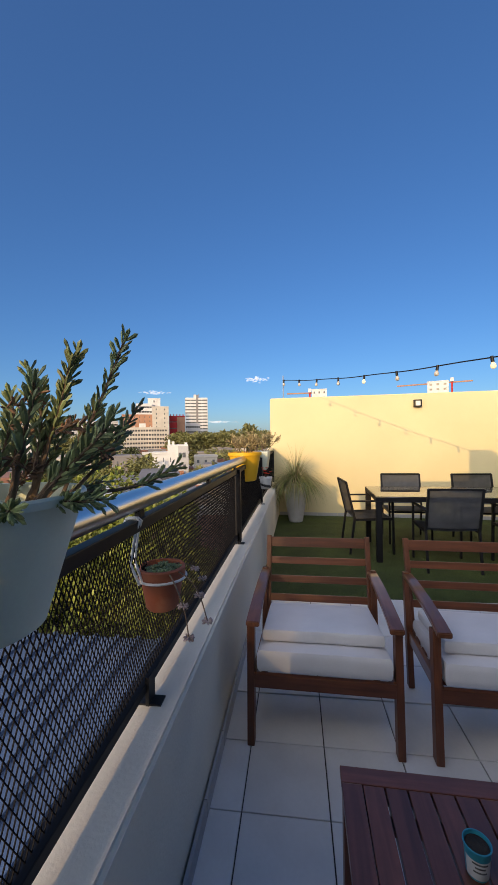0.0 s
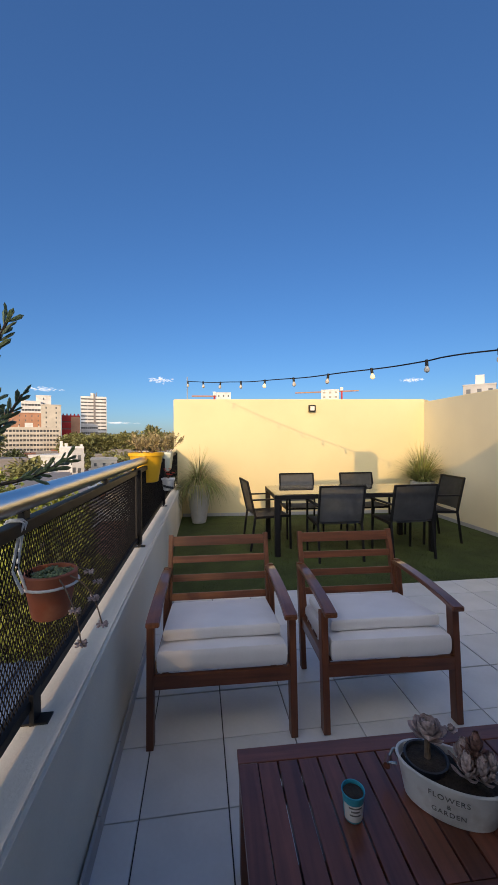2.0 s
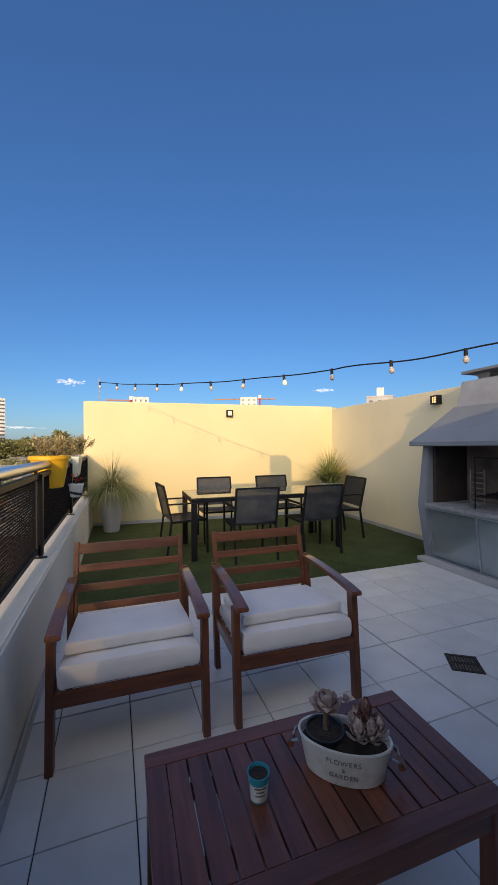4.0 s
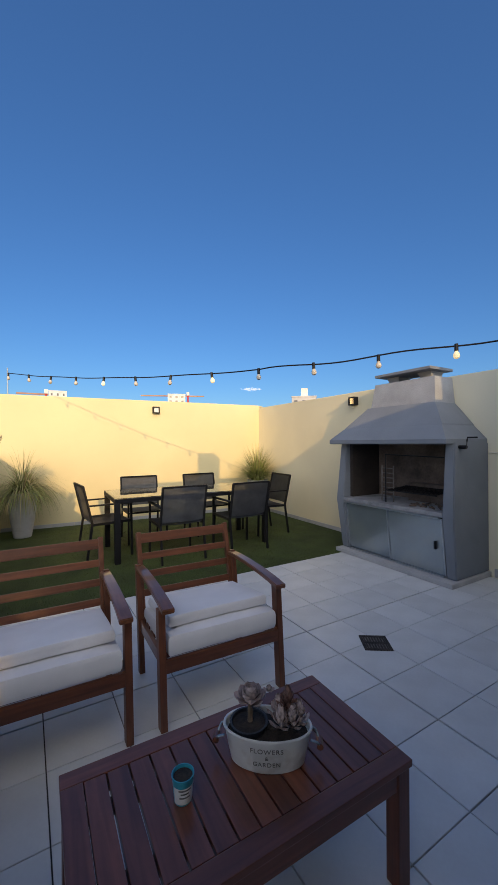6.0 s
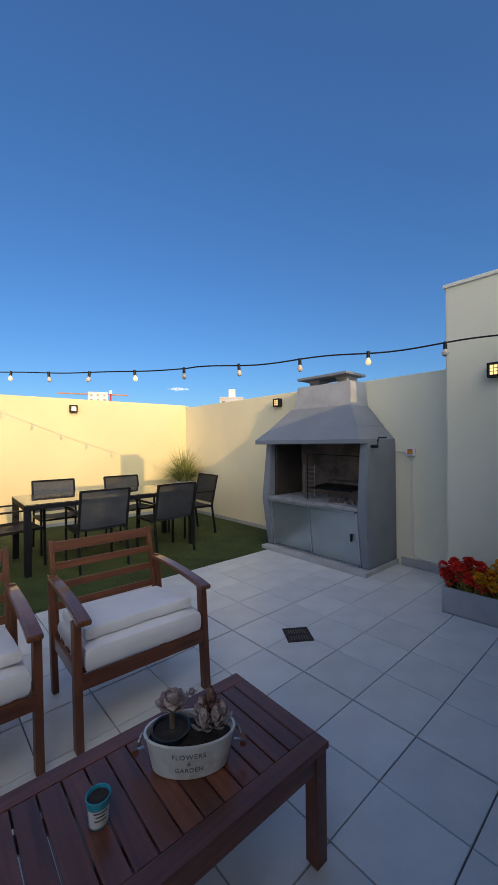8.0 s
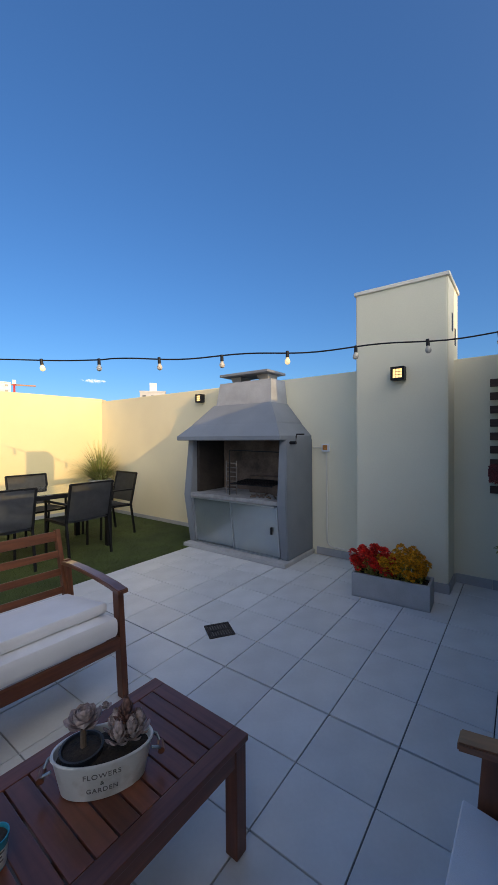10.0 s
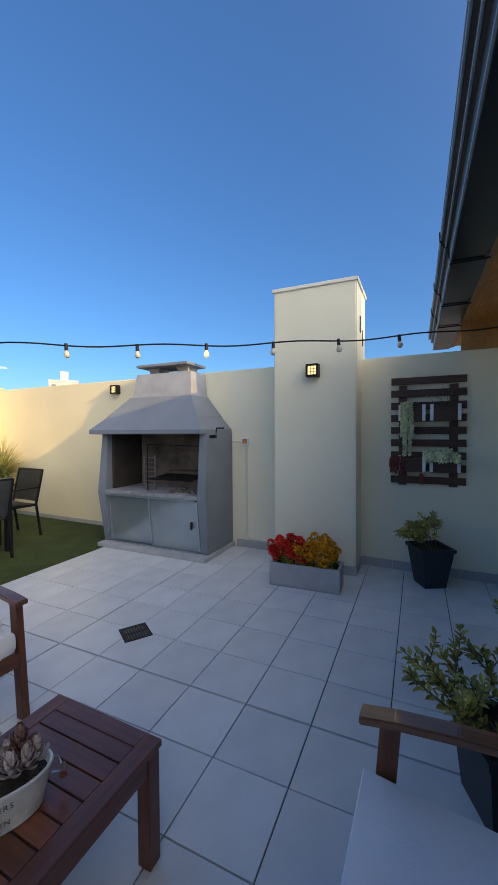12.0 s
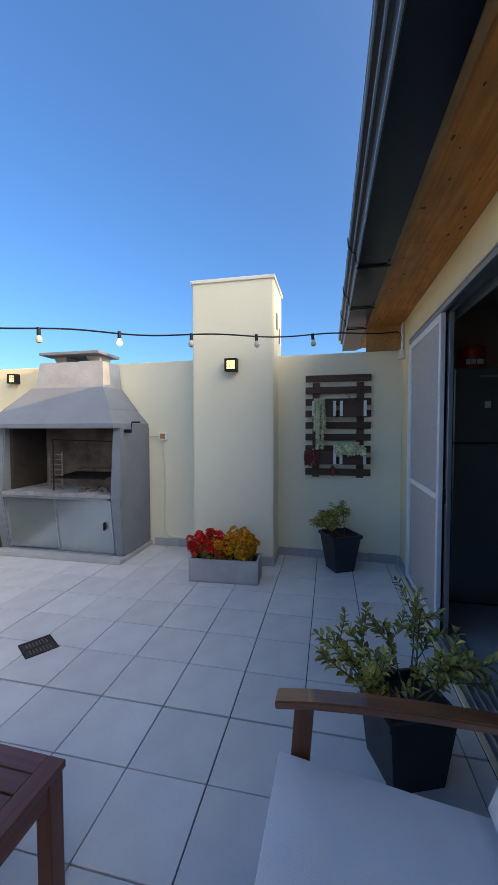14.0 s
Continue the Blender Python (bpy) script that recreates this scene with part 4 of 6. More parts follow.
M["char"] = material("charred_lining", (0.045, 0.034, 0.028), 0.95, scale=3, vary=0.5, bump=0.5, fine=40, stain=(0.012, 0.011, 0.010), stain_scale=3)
bq = thing("barbecue", pose(3.90, 2.745, 0), "grey-painted precast barbecue with open sooty hearth and flared hood", "barbecue")
D = 0.63   # depth to the wall
part("plinth", box(B(), -0.065, D, -0.765, 0.750, 0.0, 0.048, 0.008), M["concrete"], bq, "pale concrete plinth slab")
for s in (-1, 1):
    bm = prism(B(), [(0.045, 0.048), (-0.035, 0.66), (0.03, 1.37), (D, 1.37), (D, 0.048)], "y", min(s * 0.645, s * 0.740), max(s * 0.645, s * 0.740))
    bmesh.ops.bevel(bm, geom=bm.edges[:], offset=0.010, segments=2, affect="EDGES")
    for v in bm.verts:   # the sides swell a little at counter height
        v.co.y += s * 0.025 * max(0.0, 1 - abs(v.co.z - 0.66) / 0.66) if abs(v.co.y) > 0.70 else 0
    part("side_panel", bm, M["bbq_grey"], bq)
part("counter", box(B(), -0.030, D, -0.6445, 0.6445, 0.645, 0.690, 0.006), M["ash"], bq, "ash-stained pale concrete counter")
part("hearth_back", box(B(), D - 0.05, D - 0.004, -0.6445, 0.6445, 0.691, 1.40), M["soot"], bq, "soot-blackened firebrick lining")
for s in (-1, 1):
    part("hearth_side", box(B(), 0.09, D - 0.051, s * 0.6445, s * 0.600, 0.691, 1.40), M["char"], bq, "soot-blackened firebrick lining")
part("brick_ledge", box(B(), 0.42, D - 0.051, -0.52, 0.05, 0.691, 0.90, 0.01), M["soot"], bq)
part("cupboard_back", box(B(), 0.30, 0.32, -0.6445, 0.6445, 0.05, 0.644), M["black_metal"], bq)


def sheet_door(y0, y1, dx, label):
    bm = prism(B(), [(0.045 + dx, 0.066), (-0.022 + dx, 0.628), (-0.010 + dx, 0.628), (0.057 + dx, 0.066)], "y", y0, y1)
    d = part("sliding_door", bm, M["sheet"], bq, label)
    for y in (y0, y1):
        part("door_edge", beam(B(), (0.040 + dx, y, 0.066), (-0.027 + dx, y, 0.628), 0.014, 0.016, up=(1, 0, 0)), M["alu_grey"], d)
    return d


sheet_door(-0.02, 0.636, 0.030, "scratched galvanised sheet sliding door")
front = sheet_door(-0.636, 0.005, 0.010, "grey sheet-metal sliding door with small pull")
part("door_pull", box(B(), -0.012, 0.012, -0.565, -0.545, 0.32, 0.40, 0.004), M["black_metal"], front)
part("door_track", beam(B(), (-0.030, -0.62, 0.636), (-0.030, 0.62, 0.636), 0.03, 0.016), M["alu_grey"], bq)
part("door_sill", beam(B(), (0.050, -0.62, 0.056), (0.050, 0.62, 0.056), 0.03, 0.014), M["alu_grey"], bq)


def frustum(levels, x_back):
    """Rings (x front, half width, z) against the wall, joined upwards."""
    bm = B()
    rings = [[bm.verts.new(p) for p in ((x, -w, z), (x, w, z), (x_back, w, z), (x_back, -w, z))] for x, w, z in levels]
    for a, b in zip(rings, rings[1:]):
        for k in range(4):
            bm.faces.new((a[k], a[(k + 1) % 4], b[(k + 1) % 4], b[k]))
    bm.faces.new(rings[-1])
    bmesh.ops.recalc_face_normals(bm, faces=bm.faces[:])
    return bm


hood = frustum([(-0.085, 0.768, 1.352), (-0.095, 0.774, 1.360), (-0.095, 0.774, 1.402), (0.050, 0.645, 1.545), (0.062, 0.640, 1.560), (0.255, 0.445, 1.800)], D)
bmesh.ops.holes_fill(hood, edges=hood.edges[:])
part("hood", hood, M["bbq_grey"], bq, "flared grey-painted hood", at=pose(0, 0.046, 0))
part("flue", frustum([(0.262, 0.425, 1.798), (0.305, 0.395, 2.085)], D), M["bbq_rough"], bq, "rough rendered tapering flue", at=pose(0, 0.03, 0))
for s in (-1, 1):
    part("cap_support", frustum([(0.44, 0.06, 2.08), (0.40, 0.085, 2.165)], 0.62), M["concrete"], bq, at=pose(0, 0.03 + s * 0.21, 0))
part("cap", box(B(), 0.26, 0.68, -0.345, 0.395, 2.163, 2.195, 0.006), M["bbq_grey"], bq, "flat concrete chimney cap")
bm = B()
for i in range(17):
    rod(bm, (0.08, -0.50 + i * 0.035, 0.835), (0.42, -0.50 + i * 0.035, 0.86), 0.005, n=6)
for x in (0.08, 0.25, 0.42):
    rod(bm, (x, -0.52, 0.83 + 0.07 * (x - 0.08)), (x, 0.09, 0.83 + 0.07 * (x - 0.08)), 0.007, n=6)
part("grill_grate", bm, M["black_metal"], bq, "blackened steel grill grate")
M["iron"] = material("rusty_iron", (0.20, 0.18, 0.165), 0.7, 0.2, scale=14, vary=0.3)
bm = rod(B(), (0.16, 0.05, 0.69), (0.16, 0.05, 1.10), 0.008, n=6)
rack = part("fire_rack", bm, M["iron"], bq, "upright rack of iron bars")
part("rack_upright", rod(B(), (0.16, 0.21, 0.69), (0.16, 0.21, 1.10), 0.008, n=6), M["iron"], rack)
for i in range(7):
    part("rack_bar", rod(B(), (0.16, 0.05, 0.74 + i * 0.055), (0.16, 0.21, 0.74 + i * 0.055), 0.006, n=6), M["iron"], rack)
bm = rod(B(), (0.09, -0.60, 1.22), (0.09, 0.10, 1.235), 0.006, n=8)
rod(bm, (0.09, 0.10, 0.69), (0.09, 0.10, 1.24), 0.007, n=8)
part("lift_rod", bm, M["black_metal"], bq)
bm = B()
rr = random.Random(5)
for i in range(14):
    y, x = rr.uniform(-0.55, -0.2), rr.uniform(0.06, 0.3)
    a = rr.uniform(0, 3.1)
    beam(bm, (x, y, 0.70), (x + 0.07 * math.cos(a), y + 0.07 * math.sin(a), 0.70 + rr.uniform(0, 0.02)), 0.014, 0.014)
tagged(part("charred_sticks", bm, M["soot"], bq), kind="stuff")
bm = tube(B(), [(0.10, -0.74, 1.325), (0.10, -0.81, 1.325), (0.10, -0.815, 1.39), (0.10, -0.82, 1.415), (0.10, -0.91, 1.415)], 0.008, 8)
rod(bm, (0.10, -0.74, 1.325), (0.10, -0.812, 1.325), 0.018, n=12)
part("crank_handle", bm, M["black_metal"], bq, "bent black crank handle")

# socket box and conduit
sk = thing("socket_box", pose(east_x(1.82), 1.82, 1.26), "white weatherproof socket box with conduit on the wall", "socket")
part("body", box(B(), -0.045, 0.0, -0.045, 0.045, -0.045, 0.045, 0.006), M["aluminium"], sk)
part("flap", box(B(), -0.052, -0.0455, -0.028, 0.028, -0.026, 0.032, 0.002), M["soffit"], sk, "amber socket flap")
bm = tube(B(), [(-0.012, -0.005, -0.045), (-0.012, -0.005, -1.06), (-0.012, -0.012, -1.10), (-0.012, -0.035, -1.135), (-0.012, -0.07, -1.15), (-0.012, -0.48, -1.165)], 0.010, 10)
part("conduit", bm, M["wall_white"], sk, smooth=True)
part("feed_pipe", rod(B(), (-0.010, 0.045, 0.0), (-0.010, 0.17, 0.005), 0.007), M["wall_white"], sk)


# ---- wall lamps ----
def wall_lamp(m, lit, label):
    """Square bulkhead lamp; local +y points out of the wall."""
    ob = thing("wall_lamp", m, label, "wall lamp", "square wall lamps")
    bm = B()
    for x0, x1, z0, z1 in ((-0.06, 0.06, 0.042, 0.06), (-0.06, 0.06, -0.06, -0.042), (-0.06, -0.042, -0.042, 0.042), (0.042, 0.06, -0.042, 0.042)):
        box(bm, x0, x1, 0.0, 0.085, z0, z1)
    part("housing", bm, M["black_metal"], ob)
    part("diffuser", box(B(), -0.0415, 0.0415, 0.01, 0.070, -0.0415, 0.0415, 0.004), M["lamp_on"] if lit else M["lamp_off"], ob, "square opal diffuser")
    if lit:
        bm = B()
        for k in (-0.014, 0.014):
            box(bm, k - 0.002, k + 0.002, 0.071, 0.074, -0.0415, 0.0415)
            box(bm, -0.0415, 0.0415, 0.0745, 0.077, k - 0.002, k + 0.002)
        part("guard", bm, M["black_metal"], ob)
    return ob


M["lamp_on"] = glow("warm_lamp", (1.0, 0.66, 0.30), 0.9)
M["bulb"] = material("frosted_bulb", (0.55, 0.50, 0.42), 0.25, scale=30, vary=0.06)
M["lamp_off"] = material("opal_plastic", (0.8, 0.78, 0.72), 0.4, scale=20, vary=0.03)
wall_lamp(pose(2.50, back_y(2.5), 1.985, 0, 0, 180 - 4.3), False, "square black wall lamp, unlit, high on the cream wall")
wall_lamp(pose(east_x(3.86), 3.86, 1.975, 0, 0, 88.2), True, "square black wall lamp with warm light beside the hood")
wall_lamp(pose(4.13, 0.905, 1.965, 0, 0, 90), True, "square black wall lamp with warm light on the chimney shaft")

# ---- string of bulbs ----
P0, P1 = Vector((0.2, 6.93)), Vector((4.43, -0.66))
U = (P1 - P0).normalized()


def wire_z(s):
    return 2.075 + (0.0155 * (5.15 - s) ** 2 if s < 5.15 else 0.014 * (s - 5.15) ** 2 + 0.0009 * (s - 5.15) ** 3)


lights = thing("string_lights", pose(0.2, 6.93, 2.16), "black outdoor cable with hanging clear bulbs across the terrace", "string lights")
pts = []
for k in range(88):
    s = k * 0.1
    w = U * s
    pts.append((w.x, w.y, wire_z(s) - 2.16 + 0.012 * math.sin(s * 5.7) * (1 if s > 4.6 else 0.3)))
part("cable", tube(B(), pts, 0.0066, 6), M["black_metal"], lights)
part("end_pole", rod(B(), (0, 0.06, -0.1), (0, 0.06, 0.42), 0.010, n=8), M["alu_grey"], lights, "thin metal pole")
lit_bulb = glow("lit_bulb", (1.0, 0.78, 0.45), 0.4)
for k in range(15):
    s = 0.03 + 0.556 * k if k < 14 else 7.79
    w = U * s
    bm = B()
    rod(bm, (0, 0, 0.012), (0, 0, -0.042), 0.013, 0.015, 10)
    sock_o = part("bulb_socket", bm, M["black_metal"], lights, at=pose(w.x, w.y, wire_z(s) - 2.16, random.Random(k).uniform(-8, 8), random.Random(k + 50).uniform(-8, 8), 0))
    bm = lathe(B(), [(0.010, -0.042), (0.013, -0.050), (0.022, -0.066), (0.0235, -0.080), (0.018, -0.094), (0.006, -0.101)], 14)
    part("bulb", bm, lit_bulb if k in (4, 7, 11) else M["bulb"], sock_o, "round bulb", smooth=True)

# ---- dining table ----
M["glass"] = glass("smoked_glass", (0.75, 0.78, 0.78), 0.0)
M["sling"] = material("dark_grey_sling_fabric", (0.085, 0.09, 0.105), 0.75, scale=10, vary=0.15, bump=0.4, fine=500)
M["sling"].node_tree.nodes["Principled BSDF"].inputs["Alpha"].default_value = 0.93
dt = thing("dining_table", pose(2.33, 4.76, 0.004, 0, 0, -2.6), "long black metal dining table with glass top", "table")
TX, TY = 1.01, 0.45
for s in (-1, 1):
    part("long_rail", box(B(), -TX, TX, s * TY, s * (TY - 0.045), 0.690, 0.738, 0.003), M["black_metal"], dt)
    part("short_rail", box(B(), s * TX, s * (TX - 0.045), -TY + 0.046, TY - 0.046, 0.690, 0.738, 0.003), M["black_metal"], dt)
    for q in (-1, 1):
        part("leg", box(B(), s * TX - s * 0.003, s * (TX - 0.068), q * TY - q * 0.003, q * (TY - 0.068), 0.0, 0.689, 0.004), M["black_metal"], dt)
part("glass_top", box(B(), -TX + 0.004, TX - 0.004, -TY + 0.004, TY - 0.004, 0.739, 0.747, 0.002), M["glass"], dt, "clear glass top reflecting the wall")
part("under_panel", box(B(), -TX + 0.046, TX - 0.046, -TY + 0.046, TY - 0.046, 0.728, 0.736), material("grey_backing", (0.30, 0.29, 0.27), 0.4, scale=3, vary=0.06), dt)


def dining_chair(first=[]):
    """Faces local +y; origin under the seat's middle."""
    ob = thing("dining_chair", pose(0, 0, 0), "black metal garden chair with dark sling seat at the dining table", "chair", "dining chairs")
    for s in (-1, 1):
        x = 0.262 * s
        part("back_leg", beam(B(), (x, -0.27, 0.0), (x, -0.21, 0.43), 0.026, 0.022, up=(1, 0, 0)), M["black_metal"], ob)
        part("back_post", beam(B(), (x, -0.21, 0.43), (x, -0.31, 0.875), 0.026, 0.022, up=(1, 0, 0)), M["black_metal"], ob)
        part("front_leg", beam(B(), (x, 0.25, 0.0), (x, 0.24, 0.635), 0.026, 0.022, up=(1, 0, 0)), M["black_metal"], ob)
        part("armrest", beam(B(), (x, -0.255, 0.645), (x, 0.26, 0.645), 0.040, 0.018, bevel=0.004), M["black_metal"], ob)
        part("side_rail", beam(B(), (x, -0.21, 0.42), (x, 0.245, 0.43), 0.022, 0.03), M["black_metal"], ob)
    part("cross_rail", beam(B(), (-0.262, 0.22, 0.42), (0.262, 0.22, 0.42), 0.022, 0.022), M["black_metal"], ob)
    part("top_rail", beam(B(), (-0.262, -0.31, 0.872), (0.262, -0.31, 0.872), 0.022, 0.022), M["black_metal"], ob)

    def sheet(rows, name, label):
        bm, g = B(), []
        for y, z, sag in rows:
            g.append([bm.verts.new((-0.25 + 0.05 * i, y, z - sag * (1 - (abs(i - 5) / 5) ** 2))) for i in range(11)])
        for a, b in zip(g, g[1:]):
            for i in range(10):
                bm.faces.new((a[i], a[i + 1], b[i + 1], b[i]))
        r = bmesh.ops.solidify(bm, geom=bm.faces[:], thickness=0.003)
        return part(name, bm, M["sling"], ob, label, smooth=True)

    sheet([(-0.21, 0.435, 0.01), (0.0, 0.43, 0.022), (0.23, 0.445, 0.012)], "seat", "dark grey sling seat")
    bm, g = B(), []
    for z in (0.46, 0.55, 0.65, 0.76, 0.865):
        y = -0.217 - 0.2247 * (z - 0.46)
        g.append([bm.verts.new((-0.25 + 0.05 * i, y - 0.02 * (1 - (abs(i - 5) / 5) ** 2), z)) for i in range(11)])
    for a, b in zip(g, g[1:]):
        for i in range(10):
            bm.faces.new((a[i], a[i + 1], b[i + 1], b[i]))
    bmesh.ops.solidify(bm, geom=bm.faces[:], thickness=0.003)
    part("backrest", bm, M["sling"], ob, "dark grey sling backrest", smooth=True)
    return ob


dc = dining_chair()
dc.matrix_world = pose(2.02, 4.33, 0.004, 0, 0, -1)
for x, y, rz in ((2.87, 4.28, 1), (1.90, 5.36, 178), (2.86, 5.30, 181), (1.30, 4.92, -86), (3.63, 4.84, 86)):
    copy_thing(dc, pose(x, y, 0.004, 0, 0, rz))

# ---- flower box, black pots ----
fb = thing("flower_box", pose(3.755, 0.875, 0, 0, 0, 3), "pale concrete trough planted with red and orange flowers", "planter")
bm = B()
box(bm, -0.12, 0.12, -0.31, 0.31, 0.0, 0.015)
for x0, x1, y0, y1 in ((-0.12, -0.098, -0.31, 0.31), (0.098, 0.12, -0.31, 0.31), (-0.0978, 0.0978, -0.31, -0.288), (-0.0978, 0.0978, 0.288, 0.31)):
    box(bm, x0, x1, y0, y1, 0.0, 0.205, 0.003)
part("trough", bm, M["concrete"], fb)
part("soil", box(B(), -0.097, 0.097, -0.287, 0.287, 0.05, 0.180), M["earth"], fb)
for name, ya, yb, mat, seed, label in (("red_flowers", -0.02, 0.30, "red_petal", 71, "dense red flower heads filling the trough"), ("orange_flowers", -0.23, 0.06, "orange_petal", 75, "dense orange flower heads filling the trough")):
    ob = thing(name, pose(3.755, 0.875, 0.18, 0, 0, 3), label, "flowers", "flowers in the trough")
    pet, gr, st = Foliage(seed), Foliage(seed + 1), Foliage(seed + 2)
    for i in range(62):
        p = Vector((pet.r.uniform(-0.09, 0.09), pet.r.uniform(ya, yb), 0))
        mid = (ya + yb) / 2
        d = Vector((pet.r.uniform(-0.55, 0.55), (p.y - mid) * 1.2 + pet.r.uniform(-0.2, 0.2), 1))
        main = curve_points(pet.r, p, d, (0.25 - 4.5 * (p.y - mid) ** 2) * pet.r.uniform(0.30, 1.05), 3, 0, 0.1)
        st.stick(main, 0.003, 0.002)
        for k in range(6):
            gr.flat(main[pet.r.randint(0, 2)], (pet.r.uniform(-1, 1), pet.r.uniform(-1, 1), pet.r.uniform(-0.2, 0.5)), 0.04, 0.010)
        c = main[-1]
        for j in range(56):
            u = Vector((pet.r.gauss(0, 1), pet.r.gauss(0, 1), pet.r.gauss(0.3, 1))).normalized()
            pet.flat(c + u * 0.022, u + Vector((pet.r.uniform(-0.6, 0.6), pet.r.uniform(-0.6, 0.6), 0.2)), 0.023, 0.012)
    st.put("stem", M["leaf"], ob)
    gr.put("leaves", M["leaf"], ob)
    pet.put("petals", M[mat], ob)


def square_pot(m, r0, r1, h, label):
    ob = thing("square_pot", m, label, "flower pot", "black pots")
    bm = B()
    rings = [[bm.verts.new((sx * r, sy * r, z)) for sx, sy in ((-1, -1), (1, -1), (1, 1), (-1, 1))] for r, z in ((r0, 0), (r1 - 0.006, h - 0.03), (r1 + 0.006, h - 0.03), (r1 + 0.008, h), (r1 - 0.008, h), (r1 - 0.012, h - 0.04))]
    for a, b in zip(rings, rings[1:]):
        for k in range(4):
            bm.faces.new((a[k], a[(k + 1) % 4], b[(k + 1) % 4], b[k]))
    bm.faces.new(rings[0][::-1])
    bmesh.ops.recalc_face_normals(bm, faces=bm.faces[:])
    part("pot", bm, M["anthracite"], ob)
    part("soil", box(B(), -r1 + 0.013, r1 - 0.013, -r1 + 0.013, r1 - 0.013, h - 0.06, h - 0.038), M["earth"], ob)
    return ob


square_pot(pose(4.20, -0.135, 0, 0, 0, 28), 0.095, 0.145, 0.35, "tall tapering anthracite pot near the wall corner")
pl = thing("shrub", pose(4.20, -0.135, 0.31), "small leafy shrub with olive leaves in the tall pot", "plant", "potted shrubs")
bush(pl, 81, (0, 0, 0), 10, 0.31, 0.8, (-0.15, 0.85), 0.050, 0.0125, M["leaf"], 20, 0.004, start=0.6)
square_pot(pose(2.10, -0.328, 0, 0, 0, 21), 0.105, 0.138, 0.30, "wide anthracite pot standing by the sliding door")
pl = thing("shrub", pose(2.10, -0.328, 0.26), "spreading leafy shrub with yellowing leaves in the wide pot", "plant", "potted shrubs")
bush(pl, 85, (0, 0, 0), 12, 0.39, 1.0, (0.0, 0.50), 0.043, 0.0108, M["leaf"], 26, 0.0046, start=0.5)

# ---- slatted wall planter ----
TX0 = east_x(-0.1) - 0.002
tr = thing("wall_planter", pose(TX0, -0.11, 0.87), "dark slatted pallet planter hung on the wall", "wall planter")
M["dark_wood"] = wood("dark_pallet_wood", (0.085, 0.038, 0.024), 0.6, along=1, vary=0.4, per_object=0.2)
M["dark_wood_z"] = wood("dark_pallet_upright", (0.10, 0.045, 0.028), 0.6, along=2, vary=0.4, per_object=0.2)
for y in (-0.22, 0.215):
    part("upright", box(B(), -0.020, 0.0, y - 0.036, y + 0.036, -0.02, 0.94, 0.002), M["dark_wood_z"], tr)
for k in range(9):
    z = 0.035 + k * 0.1185
    part("slat", box(B(), -0.040, -0.0205, -0.322, 0.322, z - 0.034, z + 0.034, 0.003), M["dark_wood"], tr)
for y, z, w in ((0.135, 0.655, 0.11), (-0.145, 0.655, 0.12), (0.135, 0.18, 0.115), (-0.145, 0.18, 0.12)):
    b = part("pocket_box", box(B(), -0.125, -0.041, y - w, y + w, z - 0.06, z + 0.075, 0.003), M["dark_wood"], tr, "small dark wooden planter box")
    for s in (-1, 1):
        part("strap", box(B(), -0.128, -0.1255, y + s * (w - 0.008) - 0.014, y + s * (w - 0.008) + 0.014, z - 0.055, z + 0.095), M["white_strap"], b, "white strap")


def hanging(name, label, y, z, mat, seed, strands, length, size, up=0.0, width=0.09, forward=-0.09):
    ob = thing(name, pose(TX0 + forward, -0.11 + y, 0.87 + z), label, "plant", "plants in the wall planter")
    lv, st = Foliage(seed), Foliage(seed + 1)
    for i in range(strands):
        p = Vector((lv.r.uniform(-0.02, 0.02), lv.r.uniform(-width, width), 0))
        main = curve_points(lv.r, p, (-0.5 + lv.r.uniform(-0.2, 0.2), lv.r.uniform(-0.3, 0.3) * (0.3 + up), 0.25 + up), length * lv.r.uniform(0.5, 1.1), 8, -7.0 + up * 14, 0.06)
        for q in main:
            q.x = max(q.x, -0.10) if q.z > -0.05 else max(q.x, -0.07)
        st.stick(main, 0.003, 0.002)
        leafy(lv, st, lv.r, main, int(length * 260) + 8, size, size * 0.32, "fat", 0.05, 1.0)
    st.put("stem", M["stem"], ob)
    lv.put("leaves", mat, ob)


hanging("trailing_sedum", "long pale trailing sedum hanging from a planter box", 0.20, 0.78, M["pale_leaf"], 91, 7, 0.52, 0.025, width=0.055)
hanging("pale_succulent", "clump of pale rosettes spilling from a planter box", -0.11, 0.26, M["pale_leaf"], 93, 26, 0.19, 0.040, 0.38, 0.13)
hanging("wine_succulent", "wine-red trailing succulent in a planter box", 0.25, 0.25, M["wine_leaf"], 95, 11, 0.18, 0.024, 0.2, 0.06)
hanging("wine_sprig", "small wine-red sprig hanging below the slats", 0.03, 0.10, M["wine_leaf"], 97, 4, 0.09, 0.022, 0.0, 0.02)
pl = thing("twigs", pose(TX0 - 0.08, -0.25, 1.60), "bare dry twigs in a planter box", "plant", "plants in the wall planter")
st = Foliage(99)
for i in range(9):
    main = curve_points(st.r, (0, st.r.uniform(-0.05, 0.08), 0), (st.r.uniform(-0.3, 0.1), st.r.uniform(-0.8, 0.9), 1), st.r.uniform(0.15, 0.33), 6, 0.0, 0.25)
    st.stick(main, 0.002, 0.001, 4)
st.put("twig_stems", M["stem"], pl)

